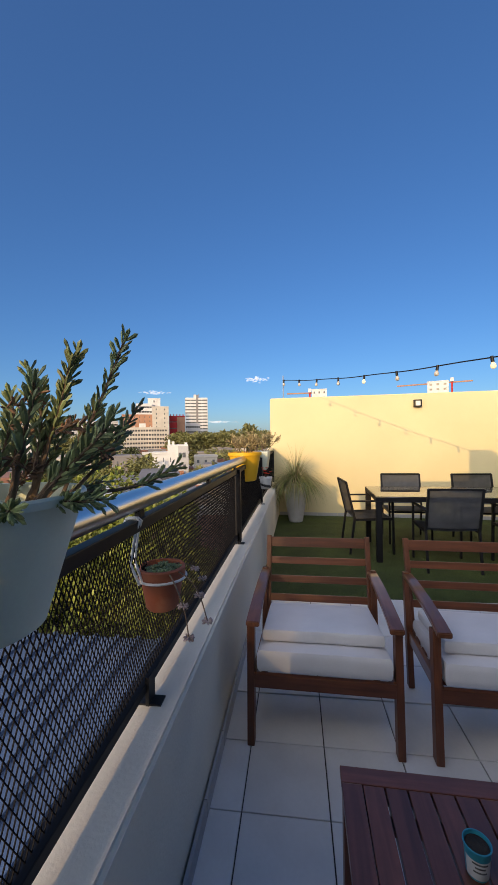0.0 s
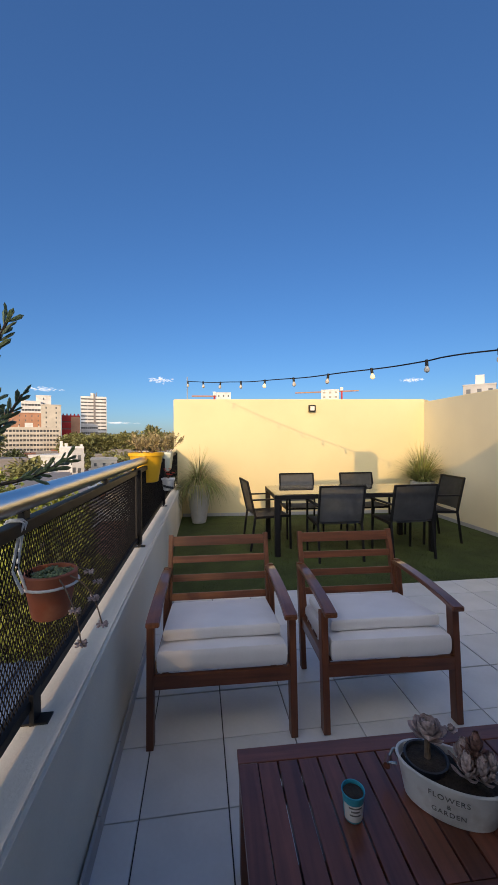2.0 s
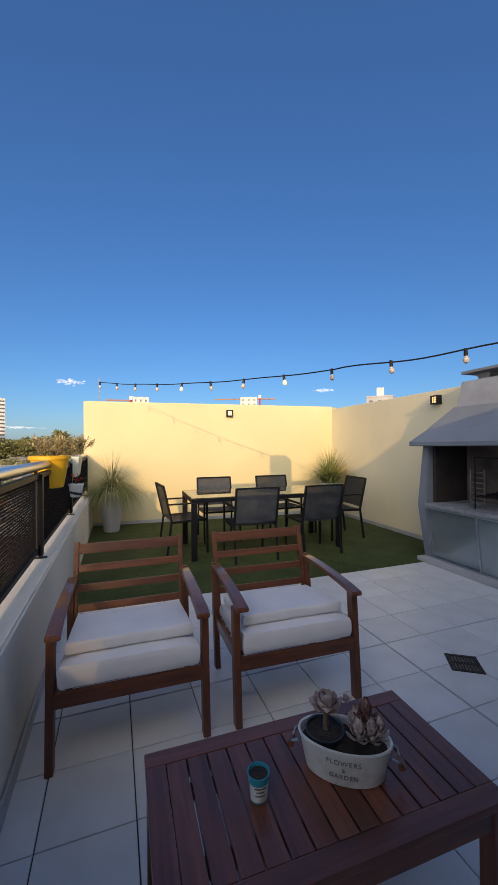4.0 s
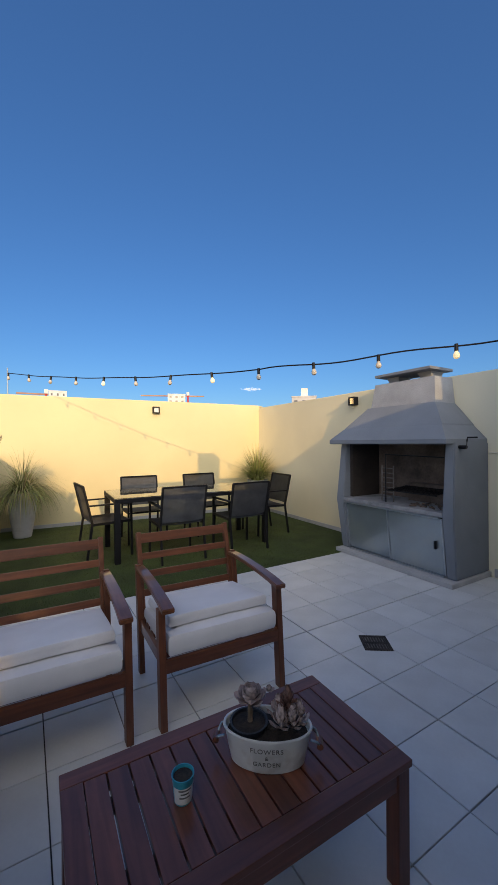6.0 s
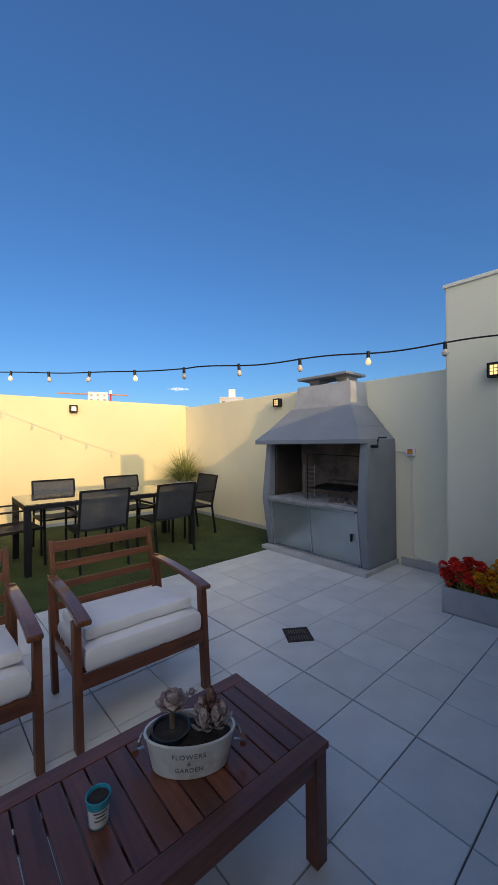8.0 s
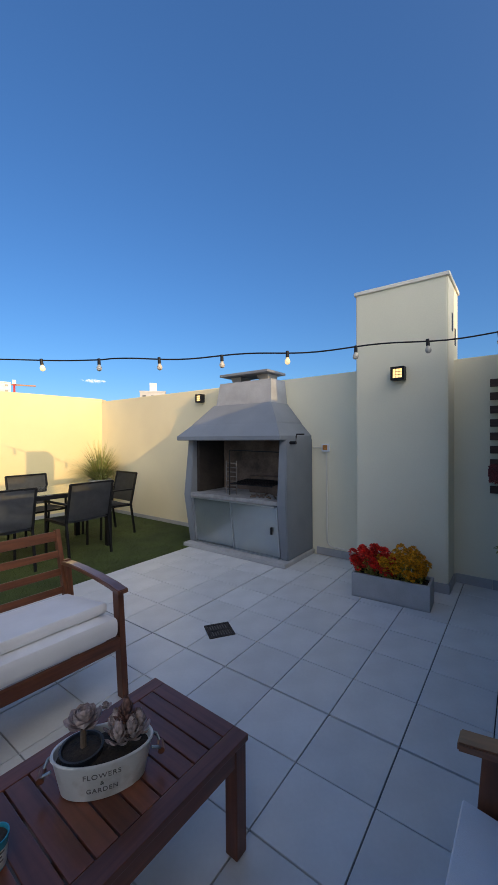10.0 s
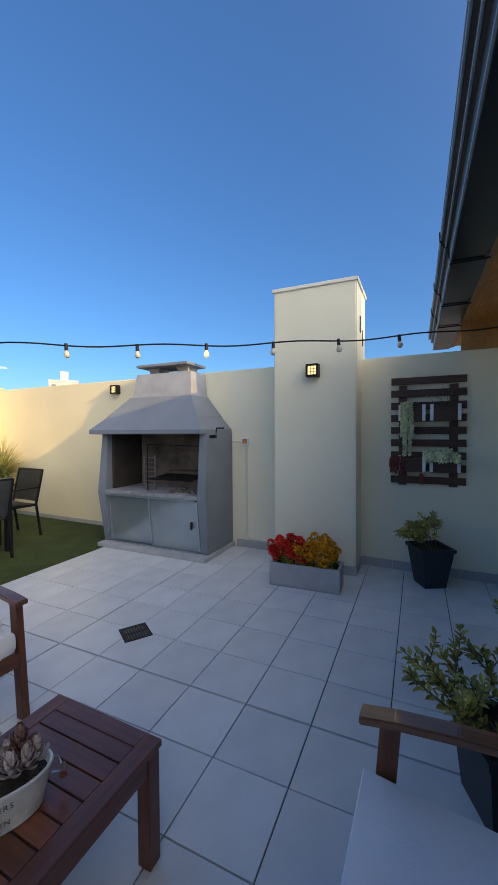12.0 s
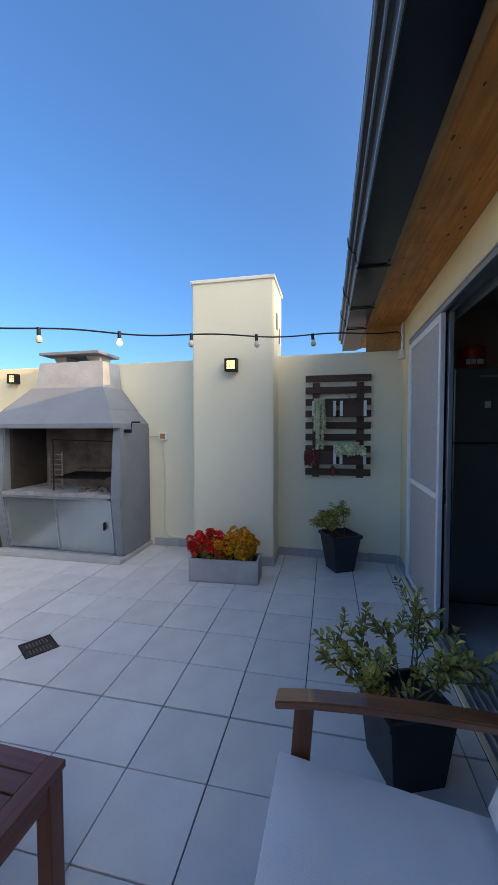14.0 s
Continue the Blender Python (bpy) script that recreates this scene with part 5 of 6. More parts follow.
# ---- sliding door and kitchen ----
door = tagged(thing("door_1", pose(2.5, HOUSE_Y, 0), "white aluminium sliding door, half open, with insect screen", "door"), kind="structure")
bm = B()
for y in (-0.118, -0.066, -0.014):
    box(bm, DOOR_X0 - 2.5, DOOR_X1 - 2.5, y, y + 0.022, DOOR_Z - 0.045, DOOR_Z - 0.013)
box(bm, DOOR_X0 - 2.5, DOOR_X1 - 2.5, -0.13, 0.012, DOOR_Z - 0.012, DOOR_Z - 0.001)
part("header_track", bm, M["alu_grey"], door, "grey aluminium head track with grooves")
bm = B()
box(bm, DOOR_X1 - 2.5 - 0.045, DOOR_X1 - 2.5 - 0.001, -0.13, 0.012, 0.0, DOOR_Z - 0.046, 0.003)
box(bm, DOOR_X0 - 2.5 + 0.001, DOOR_X0 - 2.5 + 0.045, -0.13, 0.012, 0.0, DOOR_Z - 0.046, 0.003)
part("frame", bm, M["aluminium"], door)
bm = box(B(), DOOR_X0 - 2.5, DOOR_X1 - 2.5, -0.16, 0.02, 0.0005, 0.012)
for y in (-0.13, -0.09, -0.05, -0.01):
    box(bm, DOOR_X0 - 2.5 + 0.05, DOOR_X1 - 2.5 - 0.05, y - 0.004, y + 0.004, 0.012, 0.026)
part("track", bm, M["alu_grey"], door, "aluminium floor track")
part("threshold", box(B(), DOOR_X0 - 2.5, DOOR_X1 - 2.5, 0.0215, 0.048, 0.0005, 0.016, 0.003), M["wall"], door, "cream painted threshold strip")
M["screen"] = material("grey_insect_screen", (0.42, 0.42, 0.42), 0.8, scale=30, vary=0.08, bump=0.3, fine=900)


def leaf_panel(x0, x1, y, name, fill, label, stile="aluminium", mid=True):
    bm = B()
    for a, b in ((x0, x0 + 0.045), (x1 - 0.045, x1)):
        box(bm, a, b, y - 0.014, y + 0.014, 0.028, DOOR_Z - 0.05, 0.003)
    for z in (0.028, DOOR_Z - 0.10):
        box(bm, x0 + 0.0455, x1 - 0.0455, y - 0.014, y + 0.014, z, z + 0.05)
    if mid:
        box(bm, x0 + 0.0455, x1 - 0.0455, y - 0.014, y + 0.014, 0.885, 0.925)
    p = part(name, bm, M[stile], door, label)
    part("pane", box(B(), x0 + 0.0455, x1 - 0.0455, y - 0.003, y + 0.003, 0.078, DOOR_Z - 0.10), fill, p)
    return p


leaf_panel(0.64, 1.555, -0.006, "screen_leaf", M["screen"], "sliding insect screen with grey mesh")
gp = leaf_panel(0.625, 1.555, -0.052, "glass_leaf", M["glass"], "glazed sliding leaf", "alu_grey", False)
part("door_lock", box(B(), 0.640, 0.655, -0.075, -0.028, 0.86, 0.96, 0.003), M["black_metal"], gp)

fr = thing("refrigerator", pose(3.62, -1.285, -0.03), "dark stainless two-door refrigerator in the kitchen", "refrigerator")
M["fridge"] = material("dark_stainless", (0.20, 0.205, 0.21), 0.30, 0.7, scale=3, vary=0.08, fine=250)
part("body", box(B(), 0.05, 0.64, -0.35, 0.35, 0.03, 1.83, 0.008), M["anthracite"], fr)
part("freezer_door", box(B(), 0.0, 0.048, -0.35, 0.35, 1.275, 1.83, 0.012), M["fridge"], fr, "upper stainless door")
part("fridge_door", box(B(), 0.0, 0.048, -0.35, 0.35, 0.06, 1.265, 0.012), M["fridge"], fr, "lower stainless door")
part("badge", box(B(), -0.002, 0.0, 0.05, 0.17, 1.755, 1.772), M["alu_grey"], fr)
part("magnet", box(B(), -0.012, 0.0, 0.10, 0.14, 1.53, 1.58, 0.004), M["white_paint"], fr, "small fridge magnet")
tin = thing("storage_tin", pose(3.86, -1.13, 1.802), "red tin with white marks on top of the refrigerator", "tin")
M["red_tin"] = material("red_enamel", (0.45, 0.012, 0.012), 0.35, scale=9, vary=0.15)
part("tin", lathe(B(), [(0.090, 0.0), (0.093, 0.003), (0.093, 0.165), (0.097, 0.168), (0.097, 0.185), (0.08, 0.19)], 36), M["red_tin"], tin, smooth=True)
for a in (150, 172, 195, 215):
    part("printed_bar", box(B(), 0.0935, 0.0945, -0.016, 0.016, 0.045, 0.085), M["white_paint"], tin, at=pose(0, 0, 0, 0, 0, a))
jb = thing("junction_box", pose(4.36, HOUSE_Y, 2.05), "small white junction box with conduit under the soffit", "junction box")
part("body", box(B(), -0.05, 0.03, 0.0, 0.05, -0.045, 0.045, 0.006), M["aluminium"], jb)
part("conduit", rod(B(), (-0.01, 0.018, 0.045), (-0.01, 0.018, 0.30), 0.009), M["wall_white"], jb)
part("lead", tube(B(), [(0.015, 0.018, 0.045), (0.02, 0.02, 0.15), (0.06, 0.03, 0.215), (0.07, 0.06, 0.24)], 0.004, 6), M["black_metal"], jb)

# ---- floor drain ----
M["pit_shade"] = material("silt_and_pit_shade", (0.16, 0.15, 0.14), 0.9, scale=40, vary=0.5, stain=(0.02, 0.02, 0.02), stain_scale=30)
dr = thing("floor_drain", pose(2.497, 1.730, 0, 0, 0, -34), "dark iron floor drain grating set in the tiles", "drain")
bm = B()
for a, b, c, d in ((-0.092, 0.092, 0.074, 0.092), (-0.092, 0.092, -0.092, -0.074), (-0.092, -0.074, -0.074, 0.074), (0.074, 0.092, -0.074, 0.074), (-0.074, 0.074, -0.008, 0.008)):
    box(bm, a, b, c, d, 0.0, 0.007)
for k in range(8):
    x = -0.065 + k * 0.0186
    box(bm, x - 0.004, x + 0.004, -0.074, 0.074, 0.0, 0.006)
# thin silt-mottled plate on the tiles, dark in place of a shaded pit
part("pit", box(B(), -0.09, 0.09, -0.09, 0.09, 0.0006, 0.0022), M["pit_shade"], dr, "dark silt-mottled plate standing for the shaded pit")
part("grating", bm, material("rusty_iron", (0.06, 0.05, 0.045), 0.7, 0.5, scale=30, vary=0.4, bump=0.4), dr)

# ---- the town beyond ----
def mk(name, c, vary=0.12, scale=0.3):
    return material(name, c, 0.9, scale=scale, vary=vary, fine=3.0, stain=tuple(v * 0.8 for v in c), stain_scale=0.15)


T = dict(white=mk("white_render", (0.66, 0.65, 0.62)), grey=mk("grey_render", (0.46, 0.45, 0.44)), beige=mk("beige_render", (0.54, 0.49, 0.41)),
         brick=mk("orange_brick", (0.40, 0.21, 0.13)), red=mk("red_panel", (0.42, 0.03, 0.03)), deck=material("bluish_roof_sheet", (0.14, 0.21, 0.34), 0.38, 0.2, scale=0.8, vary=0.25, fine=6.0, stain=(0.24, 0.30, 0.40), stain_scale=0.7), roof=mk("grey_roof", (0.24, 0.22, 0.21)),
         clay=mk("clay_roof", (0.36, 0.17, 0.11)), dark=material("window_dark", (0.10, 0.105, 0.11), 0.3, scale=1, vary=0.2),
         tree=material("distant_foliage", (0.21, 0.21, 0.075), 0.7, scale=0.4, vary=0.35, per_island=0.5),
         near=material("sunlit_foliage", (0.22, 0.25, 0.040), 0.6, scale=1.2, vary=0.35, per_island=0.5))
EYE = Vector((0.41, 0.04, 1.43))
GROUND = -10.5
structure("ground", box(B(), -1800, 1800, -1800, 1800, -10.9, GROUND), material("town_ground", (0.20, 0.17, 0.14), 0.9, scale=0.03, vary=0.35, fine=0.6, stain=(0.10, 0.11, 0.06), stain_scale=0.02), "dusty ground of the town far below the terrace", "ground")


def bearing(deg, dist):
    """A place at a bearing (clockwise from +y) and distance from the terrace."""
    return EYE.x + dist * math.sin(radians(deg)), EYE.y + dist * math.cos(radians(deg))


def building(a0, a1, dist, top, mat, label, depth=18, rows=0, cols=0, fill=0.55, balcony=False, roof_box=False, side_rows=True):
    """A block between two bearings with its top at a height, facing the terrace."""
    (x0, y0), (x1, y1) = bearing(a0, dist), bearing(a1, dist)
    w, h = math.hypot(x1 - x0, y1 - y0), top - GROUND
    rz = math.degrees(math.atan2(y1 - y0, x1 - x0))
    ob = thing("building", pose((x0 + x1) / 2, (y0 + y1) / 2, GROUND, 0, 0, rz), label, "building", "town buildings")
    part("wall", box(B(), -w / 2, w / 2, 0, depth, 0, h), mat, ob)
    part("roof", box(B(), -w / 2 - 0.15, w / 2 + 0.15, -0.15, depth + 0.15, h, h + 0.5), mat, ob)
    if roof_box:
        part("roof_house", box(B(), -w * 0.12, w * 0.16, depth * 0.3, depth * 0.6, h + 0.5, h + 4.0), T["white"], ob)
    if rows:
        lowest = max(0, rows - 9)
        me = mesh_of("window", box(B(), -w / cols * fill / 2, w / cols * fill / 2, -0.06, 0.02, 0, h / rows * 0.40), T["dark"])
        slab = mesh_of("balcony", box(B(), -w / cols * 0.42, w / cols * 0.42, -1.1, -0.07, -0.5, 0.45), T["white"]) if balcony else None
        for r in range(lowest, rows):
            for c in range(cols):
                o = new("window", me)
                o.parent = ob
                o.location = (-w / 2 + (c + 0.5) * w / cols, 0, (r + 0.28) * h / rows)
                if balcony:
                    o = new("balcony", slab)
                    o.parent = ob
                    o.location = (-w / 2 + (c + 0.5) * w / cols, 0, (r + 0.28) * h / rows)
    return ob


def banded_block(a0, a1, dist, top, mat, label, depth, floors, bays, face_from=0.0, band=0.62):
    """A block whose storeys read as pale bands with dark glazing set back between them."""
    (x0, y0), (x1, y1) = bearing(a0, dist), bearing(a1, dist)
    w, h = math.hypot(x1 - x0, y1 - y0), top - GROUND
    rz = math.degrees(math.atan2(y1 - y0, x1 - x0))
    ob = thing("building", pose((x0 + x1) / 2, (y0 + y1) / 2, GROUND, 0, 0, rz), label, "building", "town buildings")
    part("core", box(B(), -w / 2 + 0.3, w / 2 - 0.3, 0.9, depth, 0, h - 0.4), T["dark"], ob, "dark glazing")
    part("base", box(B(), -w / 2, w / 2, 0, depth + 0.1, 0, h * face_from + 0.01), mat, ob)
    step_h = h * (1 - face_from) / floors
    slab = mesh_of("floor_band", box(B(), -w / 2, w / 2, 0, depth + 0.1, 0, step_h * band), mat)
    pier = mesh_of("pier", box(B(), -w * 0.006, w * 0.006, 0.12, 0.95, 0, h * (1 - face_from) - 0.1), mat)
    for k in range(floors):
        o = new("floor_band", slab)
        o.parent = ob
        o.location = (0, 0, h * face_from + (k + 1) * step_h - step_h * band)
    for k in range(bays + 1):
        o = new("pier", pier)
        o.parent = ob
        o.location = (-w / 2 * 0.985 + w * 0.985 * k / bays, 0, h * face_from)
    for s in (-1, 1):
        part("end_wall", box(B(), s * w / 2, s * (w / 2 - 0.29), 0.2, depth, h * face_from + 0.02, h - 0.05), mat, ob)
    return ob, w, h


tower, w, h = banded_block(-16.75, -13.35, 360, 41.0, T["white"], "tall white apartment tower with stacked balconies", 18, 17, 4)
part("stair_strip", box(B(), -w * 0.01, w * 0.07, -0.3, 0.88, 0.1, h + 2.6), T["roof"], tower, "dark vertical strip between the two halves")
part("roof_house", box(B(), -w * 0.12, w * 0.0, 3, 9, h, h + 3.4), T["white"], tower)
part("mast", box(B(), w * 0.10, w * 0.13, 4, 4.5, h, h + 4.0), T["roof"], tower)
red, w, h = banded_block(-19.15, -16.8, 300, 20.0, T["red"], "red-panelled block beside the tower", 16, 6, 7, 0.0, 0.86)
# the block's side in shade, drawn as a browner slab on its front
part("shaded_wing", box(B(), 0.0, w * 0.5, -0.6, -0.01, 0, h - 1.0), T["brick"], red, "brown slab for the shaded side of the block")
for k in range(5):
    part("roof_vent", box(B(), -w * 0.45 + k * w * 0.2, -w * 0.38 + k * w * 0.2, 1, 3, h, h + 1.3), T["red"], red)
banded_block(-16.75, -14.5, 330, 15.5, T["grey"], "grey flats with long balconies in front of the tower", 16, 6, 8)
building(-21.6, -19.2, 280, 25.2, T["beige"], "blank beige apartment slab", 20, 11, 2, 0.14)
building(-25.9, -21.6, 290, 20.0, T["brick"], "orange brick apartment block", 20, 10, 6, 0.16)
banded_block(-23.9, -21.6, 320, 31.5, T["white"], "white office block with a glazed top", 18, 11, 6)
building(-22.2, -20.4, 325, 36.0, T["white"], "white lift tower of the office block", 12, 11, 1, 0.1)
long_block, w, h = banded_block(-27.3, -19.4, 240, 9.2, T["beige"], "long pale block with rows of dark window bands", 14, 6, 20, 0.2, 0.55)
part("roof_house", box(B(), -w * 0.02, w * 0.10, 4, 9, h, h + 2.6), T["white"], long_block)
for k in range(6):
    part("roof_tank", box(B(), -w * 0.42 + k * w * 0.15, -w * 0.40 + k * w * 0.15, 5, 7, h, h + 1.1), T["beige"], long_block)
banded_block(-33.0, -26.4, 330, 17.5, T["grey"], "long grey block behind the trees", 18, 7, 12)
building(-40.0, -31.0, 380, 18, T["white"], "pale block far behind the trees", 18, 9, 8, 0.5)
white_house = building(-21.7, -16.4, 95, -2.2, T["white"], "weathered white house with a flat roof and taller wing", 10, 3, 5, 0.10)
part("wing", box(B(), -0.7, 4.4, 0.02, 6.0, 0, 10.6), T["white"], white_house)
# shade on the wing's right face, put in as a grey slab
part("wing_side", box(B(), 1.9, 4.42, -0.25, 0.018, 0, 10.2), T["grey"], white_house, "grey slab for the shaded right face of the wing")
for x, z in ((2.3, 8.0), (3.4, 8.0), (2.3, 5.2), (3.4, 5.0)):
    part("window", box(B(), x - 0.32, x + 0.32, -0.31, -0.252, z - 0.6, z + 0.6), T["dark"], white_house)
for x, q in ((-0.3, 1.3), (0.7, 0.8), (3.9, 0.5)):
    part("chimney", box(B(), x - 0.3, x + 0.3, 1.0, 1.7, 10.6, 10.6 + q), T["white"], white_house)
building(-15.5, -12.0, 110, -4.0, T["beige"], "low beige house with small windows", 10, 3, 3, 0.3)
building(2.6, 4.8, 260, 34, T["white"], "white roof tank house beyond the wall", 12, 12, 3, 0.3)
building(18.6, 21.2, 300, 40, T["white"], "pale tower under construction beyond the wall", 12, 14, 3, 0.4)
building(37.5, 41.2, 150, 19.5, T["grey"], "grey roof-top plant room beyond the corner", 10, 8, 3, 0.4, False, True)
rr = random.Random(7)
for k in range(170):
    a, d = rr.uniform(-62, -2), 32 + 200 * rr.random() ** 0.8
    wdt = math.degrees(rr.uniform(5, 13) / d)
    building(a, a + wdt, d, GROUND + rr.uniform(3.0, 7.0), rr.choice([T["white"], T["beige"], T["clay"], T["roof"], T["roof"], T["beige"], T["clay"]]), "low town house with a flat roof", rr.uniform(7, 14), 2, 3, 0.16)


def crane(a, d, top, arm, label):
    x, y = bearing(a, d)
    ob = thing("tower_crane", pose(x, y, GROUND, 0, 0, -a), label, "crane", "tower cranes")
    h = top - GROUND
    part("mast", box(B(), -0.7, 0.7, -0.7, 0.7, 0, h), T["red"], ob)
    part("jib", box(B(), -arm, arm * 0.35, -0.5, 0.5, h - 4, h - 3), T["brick"], ob)
    part("cab", box(B(), -1.2, 1.2, -1.2, 1.2, h - 3, h), T["white"], ob)


crane(2.3, 300, 40, 18, "slender tower crane beyond the wall")
crane(21.6, 330, 46, 40, "tower crane with a long jib beyond the wall")


def clump_tree(x, y, z0, top, rad, mat, seed, count, leaf, label, group):
    """Trunk, limbs and a crown of many small leaf clumps with gaps."""
    ob = thing("tree", pose(x, y, z0), label, "tree", group)
    lv, st = Foliage(seed), Foliage(seed + 1)
    h = top - z0
    st.stick(curve_points(st.r, (0, 0, 0), (0, 0, 1), h * 0.7, 5, 0, 0.05), h * 0.022, h * 0.010, 7)
    centres = []
    for i in range(13):
        a = i * 2.4
        e = Vector((math.cos(a) * rad * lv.r.uniform(0.2, 0.8), math.sin(a) * rad * lv.r.uniform(0.2, 0.8), h - rad * lv.r.uniform(0.4, 1.5)))
        b = Vector((0, 0, h - rad * lv.r.uniform(1.6, 2.4)))
        st.stick([b, b.lerp(e, 0.5) + Vector((0, 0, h * 0.03)), e], h * 0.008, h * 0.003, 5)
        centres.append((e, rad * lv.r.uniform(0.3, 0.5)))
    for i in range(count):
        c, q = centres[i % len(centres)]
        u = Vector((lv.r.gauss(0, 1), lv.r.gauss(0, 1), lv.r.gauss(0, 0.8)))
        u = u.normalized() * q * lv.r.uniform(0.6, 1.05)
        p = c + u
        lv.flat(p, u + Vector((lv.r.uniform(-q, q), lv.r.uniform(-q, q), lv.r.uniform(-q, q))) * 0.8, leaf * lv.r.uniform(0.6, 1.3), leaf * 0.36)
    st.put("trunk", M["bark"], ob)
    lv.put("crown", mat, ob)
    return ob


# leafy tops just below the railing
for x, y, top, rad, seed in ((-2.6, 6.7, 0.35, 1.6, 201), (-4.6, 7.4, 0.75, 1.9, 205), (-3.2, 8.6, 0.7, 1.9, 209), (-6.5, 9.8, 0.65, 2.3, 213), (-8.5, 8.0, 0.45, 2.6, 217), (-5.6, 7.0, 0.1, 1.6, 221), (-1.6, 6.3, -0.55, 1.0, 225)):
    clump_tree(x, y, GROUND, top, rad, T["near"], seed, 10000, 0.13, "sunlit yellow-green tree rising beside the terrace", "near trees")
for k in range(70):
    a, d = rr.uniform(-60, 6), rr.uniform(100, 420)
    x, y = bearing(a, d)
    clump_tree(x, y, GROUND, rr.uniform(-6, -2.5) + d * 0.008, rr.uniform(5, 9), T["tree"], 300 + k * 3, 700, 1.5, "broad street tree in the town below", "street trees")
for k in range(80):
    a, d = rr.uniform(-60, 6), rr.uniform(45, 190)
    x, y = bearing(a, d)
    clump_tree(x, y, GROUND, rr.uniform(-5.5, -3.0) + d * 0.006, rr.uniform(2.5, 4.5), T["tree"], 1300 + k * 3, 500, 0.9, "leafy street tree between the town roofs", "street trees")
for k in range(34):
    a = -18.6 + k * 0.75
    x, y = bearing(a, 222 + 14 * math.sin(k * 1.7))
    clump_tree(x, y, GROUND, rr.uniform(4.2, 6.6), rr.uniform(4.5, 6.5), T["tree"], 500 + k * 3, 800, 1.3, "row of trees in front of the tall blocks", "street trees")
for k in range(9):
    a = -33.5 + k * 0.8
    x, y = bearing(a, 205 + 12 * math.sin(k * 2.1))
    clump_tree(x, y, GROUND, rr.uniform(3.5, 5.5), rr.uniform(4.5, 6.0), T["tree"], 700 + k * 3, 800, 1.3, "row of trees beside the long block", "street trees")
x, y = bearing(-6.9, 230)
clump_tree(x, y, GROUND, 10.3, 5.5, T["tree"], 601, 900, 1.6, "tall dark tree above the roofs", "street trees")

# neighbouring roof below the balustrade
nb = thing("neighbour_roof", pose(-2.2, 2.3, -1.25), "grey ribbed sheet roof of the neighbouring house", "roof")
part("roof_slab", box(B(), -3.2, 1.6, -5.0, 2.5, -0.12, 0.0), T["deck"], nb)
part("building_wall", box(B(), -3.0, 1.5, -4.9, 2.4, GROUND + 1.25, -0.121), T["white"], nb)
for k in range(16):
    part("roof_rib", box(B(), -3.15 + k * 0.3, -3.09 + k * 0.3, -5.0, 2.5, 0.0, 0.04), T["deck"], nb)
ter = thing("neighbour_terrace", pose(-2.6, 10.5, -2.4), "neighbouring house with white parapet and clay-red flat roof", "house")
part("wall", box(B(), -2.0, 2.0, -2.6, 9.0, GROUND + 2.4, -0.3), T["white"], ter)
part("roof", box(B(), -1.85, 1.85, -2.45, 8.8, -0.299, -0.2), T["clay"], ter)
for x0, x1, y0, y1 in ((-2.0, -1.86, -2.6, 9.0), (1.86, 2.0, -2.6, 9.0), (-1.855, 1.855, -2.6, -2.46), (-1.855, 1.855, 8.81, 9.0)):
    part("roof_parapet", box(B(), x0, x1, y0, y1, -0.299, 0.35), T["white"], ter)

# ---- clouds: thin wisps low in the sky ----
cm = bpy.data.materials.new("glowing_thin_cloud")
cm.use_nodes = True
nt = cm.node_tree
p = nt.nodes["Principled BSDF"]
p.inputs["Base Color"].default_value, p.inputs["Roughness"].default_value = (0.9, 0.9, 0.92, 1), 1.0
p.inputs["Alpha"].default_value = 0.10
# emission stands in for sunlight on the wisps
p.inputs["Emission Color"].default_value, p.inputs["Emission Strength"].default_value = (0.85, 0.88, 0.95, 1), 0.45
for a, el, w, h, seed in ((-6.0, 9.0, 110, 26, 1), (-21.5, 7.0, 110, 18, 2), (-12.0, 2.6, 150, 10, 3), (31.0, 8.2, 90, 18, 4)):
    d = 2200
    x, y = bearing(a, d)
    f = Foliage(800 + seed)
    for k in range(64):
        u, v = f.r.gauss(0, 0.30), f.r.gauss(0, 0.34)
        bmc = (u * w, f.r.uniform(-20, 20), v * h * (1 - min(abs(u), 0.9)))
        f.fat(Vector(bmc), (1, 0, f.r.uniform(-0.15, 0.25)), w * f.r.uniform(0.08, 0.20), h * f.r.uniform(0.12, 0.30))
    ob = raw("cloud", [tuple(q) for q in f.v], f.f, cm, None, True)
    ob.matrix_world = pose(x, y, d * math.tan(radians(el)), 0, 0, -a)
    tagged(ob, "thin white wisp of cloud low in the sky", "cloud", "clouds", "stuff")

# ---- turf blades ----
g = Foliage(900)
for _ in range(42000):
    x, y = g.r.uniform(0.07, 4.6), GRASS_Y + (g.r.random() ** 1.4) * 3.45
    if y > back_y(x) - 0.02 or (x > 3.83 and y < 3.52):
        continue
    a = g.r.uniform(0, 6.28)
    k, hgt, w = len(g.v), g.r.uniform(0.008, 0.016), 0.0022
    q = Vector((x, y, 0.003))
    g.v += [q + Vector((math.cos(a) * w, math.sin(a) * w, 0)), q - Vector((math.cos(a) * w, math.sin(a) * w, 0)), q + Vector((g.r.uniform(-0.008, 0.008), g.r.uniform(-0.008, 0.008), hgt))]
    g.f.append((k, k + 1, k + 2))
tagged(g.put("turf_blades", M["blade"], None), "short green artificial turf blades", "artificial grass", kind="stuff")

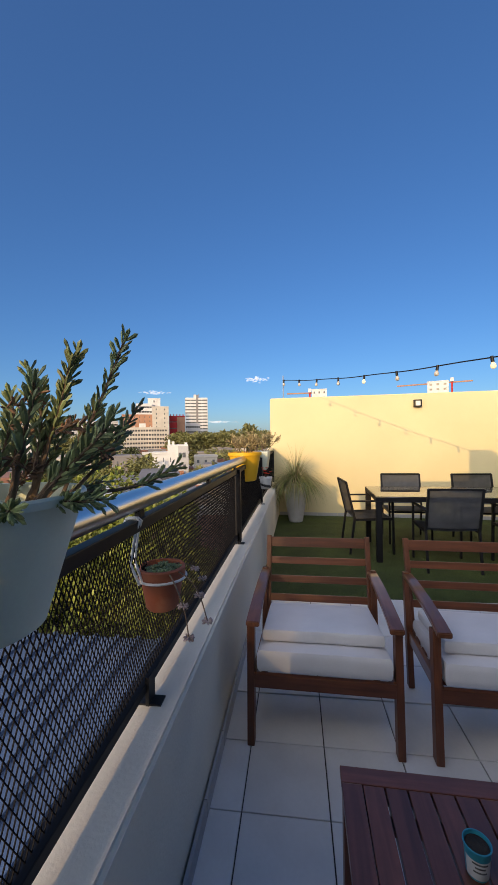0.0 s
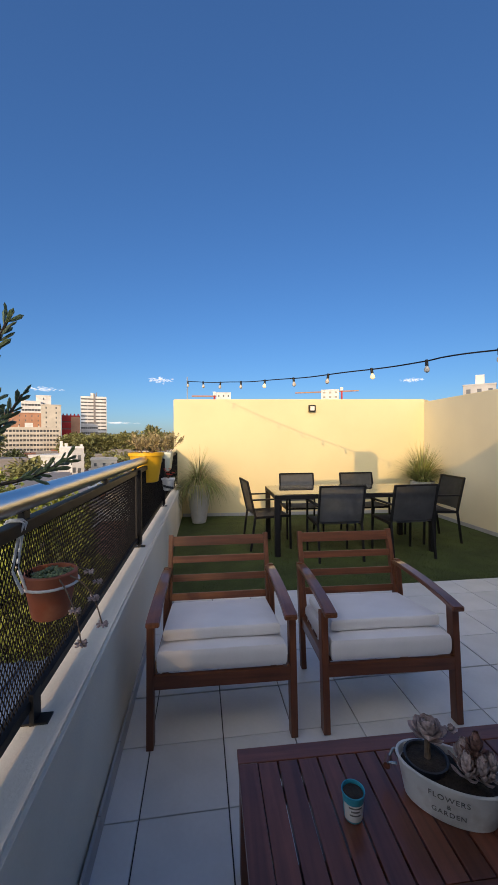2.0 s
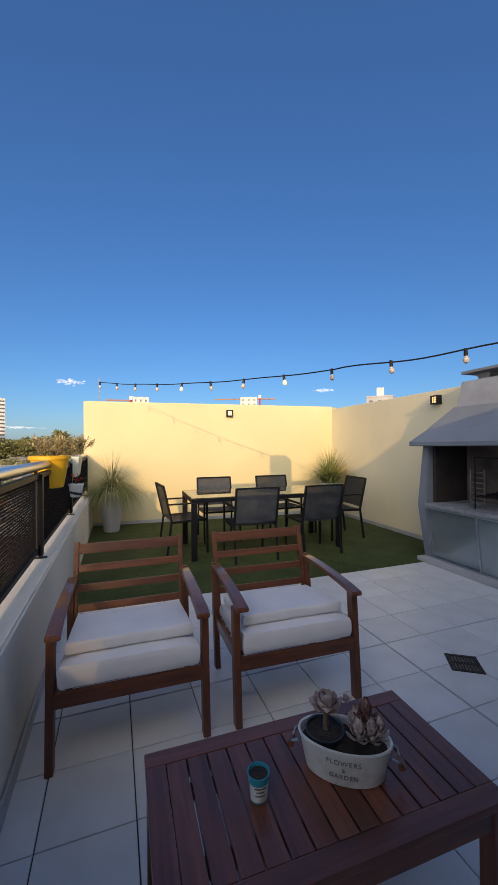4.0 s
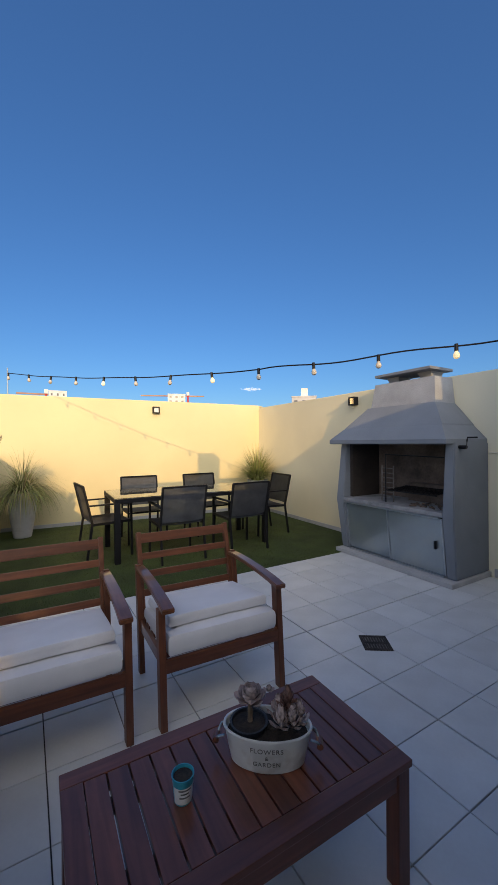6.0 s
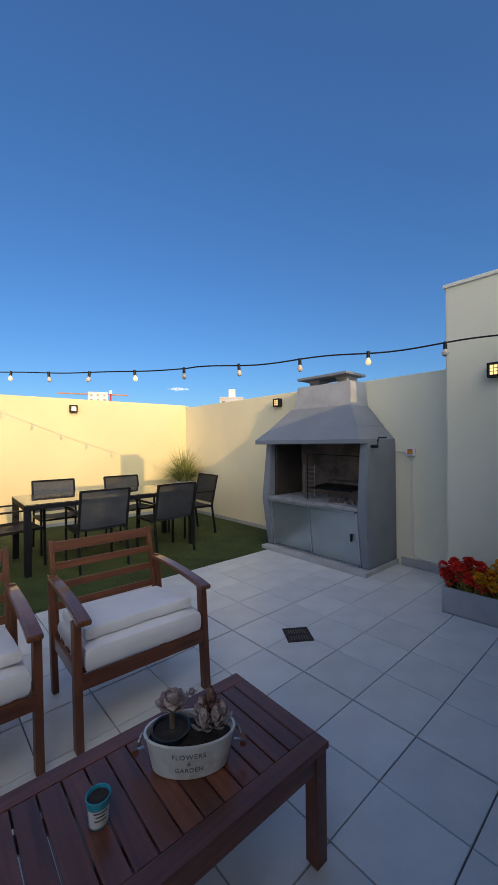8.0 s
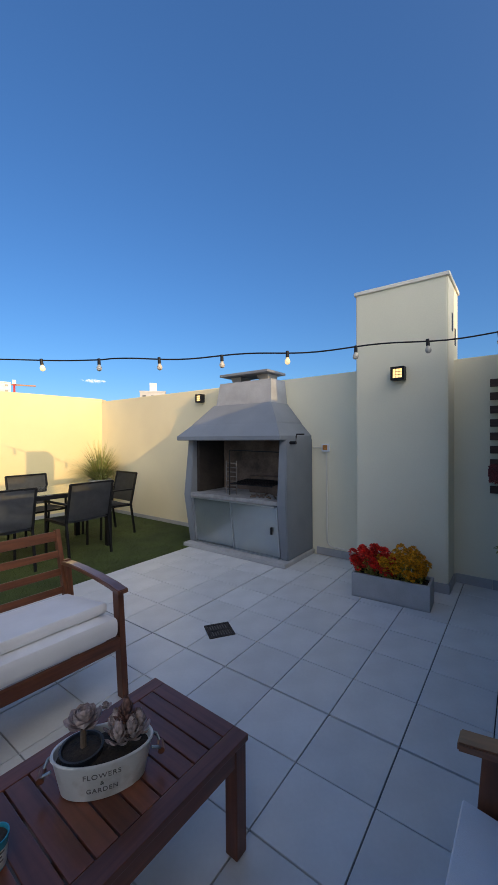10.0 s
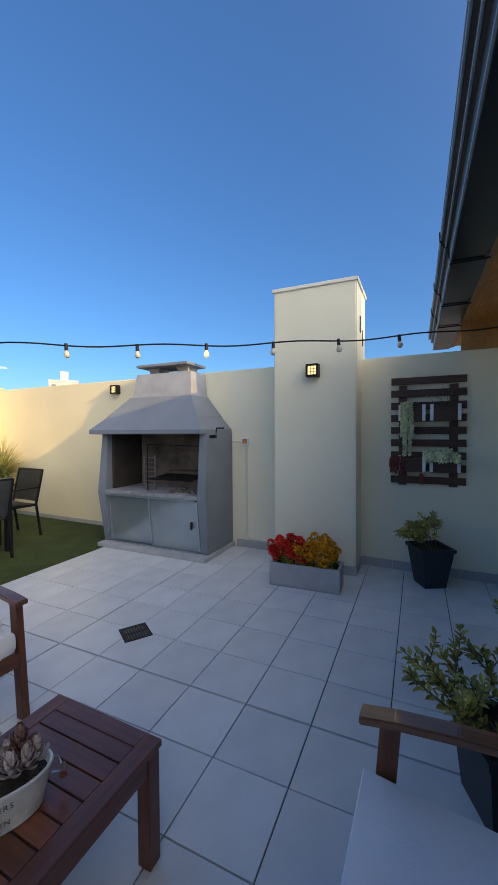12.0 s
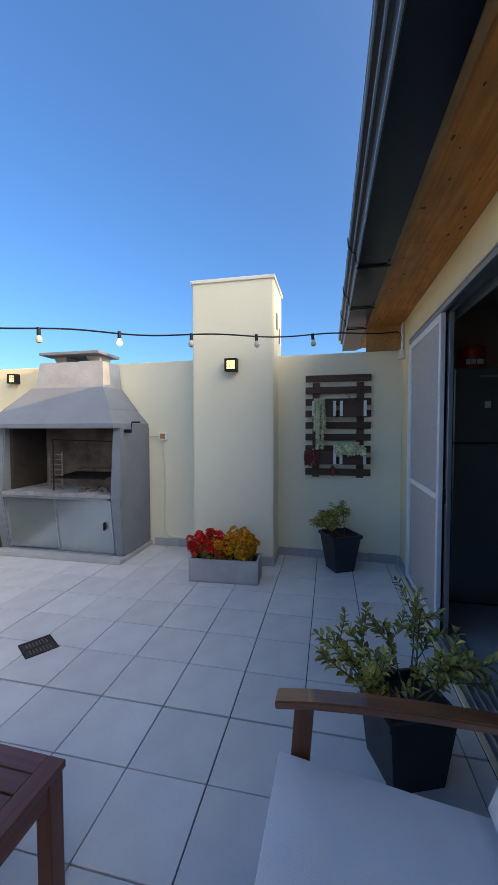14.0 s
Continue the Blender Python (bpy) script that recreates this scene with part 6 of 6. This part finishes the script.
# ---- floor tiles and skirting ----
tiles = tagged(thing("floor_tiles", pose(0, 0, 0), "pale grey square ceramic floor tiles with dark joints", "tiles"), kind="structure")
cache = {}


def tile_mesh(w, d):
    key = (round(w, 4), round(d, 4))
    if key not in cache:
        bm = box(B(), -w / 2, w / 2, -d / 2, d / 2, -0.0115, 0.0)
        top = [e for e in bm.edges if e.verts[0].co.z > -0.001 and e.verts[1].co.z > -0.001]
        bmesh.ops.bevel(bm, geom=top, offset=0.0015, segments=1, affect="EDGES")
        cache[key] = mesh_of("tile", bm, M["tile"])
    return cache[key]


def cuts(origin, lo, hi, wide):
    """Spans of tiles between joints; the joint at the origin is a wide one."""
    out, k = [], math.floor((lo - origin) / PITCH)
    while origin + k * PITCH < hi:
        a, b = origin + k * PITCH, origin + (k + 1) * PITCH
        ga, gb = (wide if k == 0 else 0.0026), (wide if k == -1 else 0.0026)
        a, b = max(a + ga, lo), min(b - gb, hi)
        if b - a > 0.02:
            out.append((a, b))
        k += 1
    return out


rr = random.Random(3)
for x0, x1 in cuts(TILE_X, 0.045, 4.50, 0.0055):
    for y0, y1 in cuts(TILE_Y, HOUSE_Y + 0.050, GRASS_Y - 0.001, 0.0055):
        o = new("tile", tile_mesh(x1 - x0, y1 - y0))
        o.parent = tiles
        o.matrix_local = pose((x0 + x1) / 2, (y0 + y1) / 2, rr.uniform(-0.0006, 0.0006), rr.uniform(-0.06, 0.06), rr.uniform(-0.06, 0.06), 0)

for x0, x1 in ((-0.08, DOOR_X0 - 0.002), (DOOR_X1 + 0.002, 4.45)):
    part("edge_tile", box(B(), x0, x1, HOUSE_Y + 0.002, HOUSE_Y + 0.0475, -0.0115, -0.0005), M["tile"], tiles)

skirt = tagged(thing("baseboard", pose(0, 0, 0), "grey ceramic skirting along the foot of the walls", "baseboard"), kind="structure")


def skirting(p, q, h=0.085):
    p, q = Vector(p), Vector(q)
    n = max(1, round((q - p).length / PITCH))
    for k in range(n):
        a, b = p.lerp(q, (k + 0.006) / n), p.lerp(q, (k + 0.994) / n)
        part("skirting_tile", beam(B(), (a.x, a.y, h / 2), (b.x, b.y, h / 2), 0.012, h), M["skirting"], skirt)


skirting((east_x(1.33) - 0.006, 1.33), (east_x(1.95) - 0.006, 1.95))
skirting((east_x(-0.70) - 0.006, -0.70), (east_x(0.49) - 0.006, 0.49))
skirting((4.124, 0.49), (4.124, 1.33))
skirting((4.118, 0.494), (4.46, 0.494))
skirting((4.11, HOUSE_Y + 0.006), (4.44, HOUSE_Y + 0.006))
skirting((east_x(3.55) - 0.006, 3.55), (4.64, 6.55), 0.06)
skirting((0.10, back_y(0.1) - 0.007), (4.62, back_y(4.62) - 0.007), 0.06)
skirting((0.045, -0.6), (0.062, 3.38), 0.07)
skirting((0.95 - 1.0, HOUSE_Y + 0.006), (0.94, HOUSE_Y + 0.006))
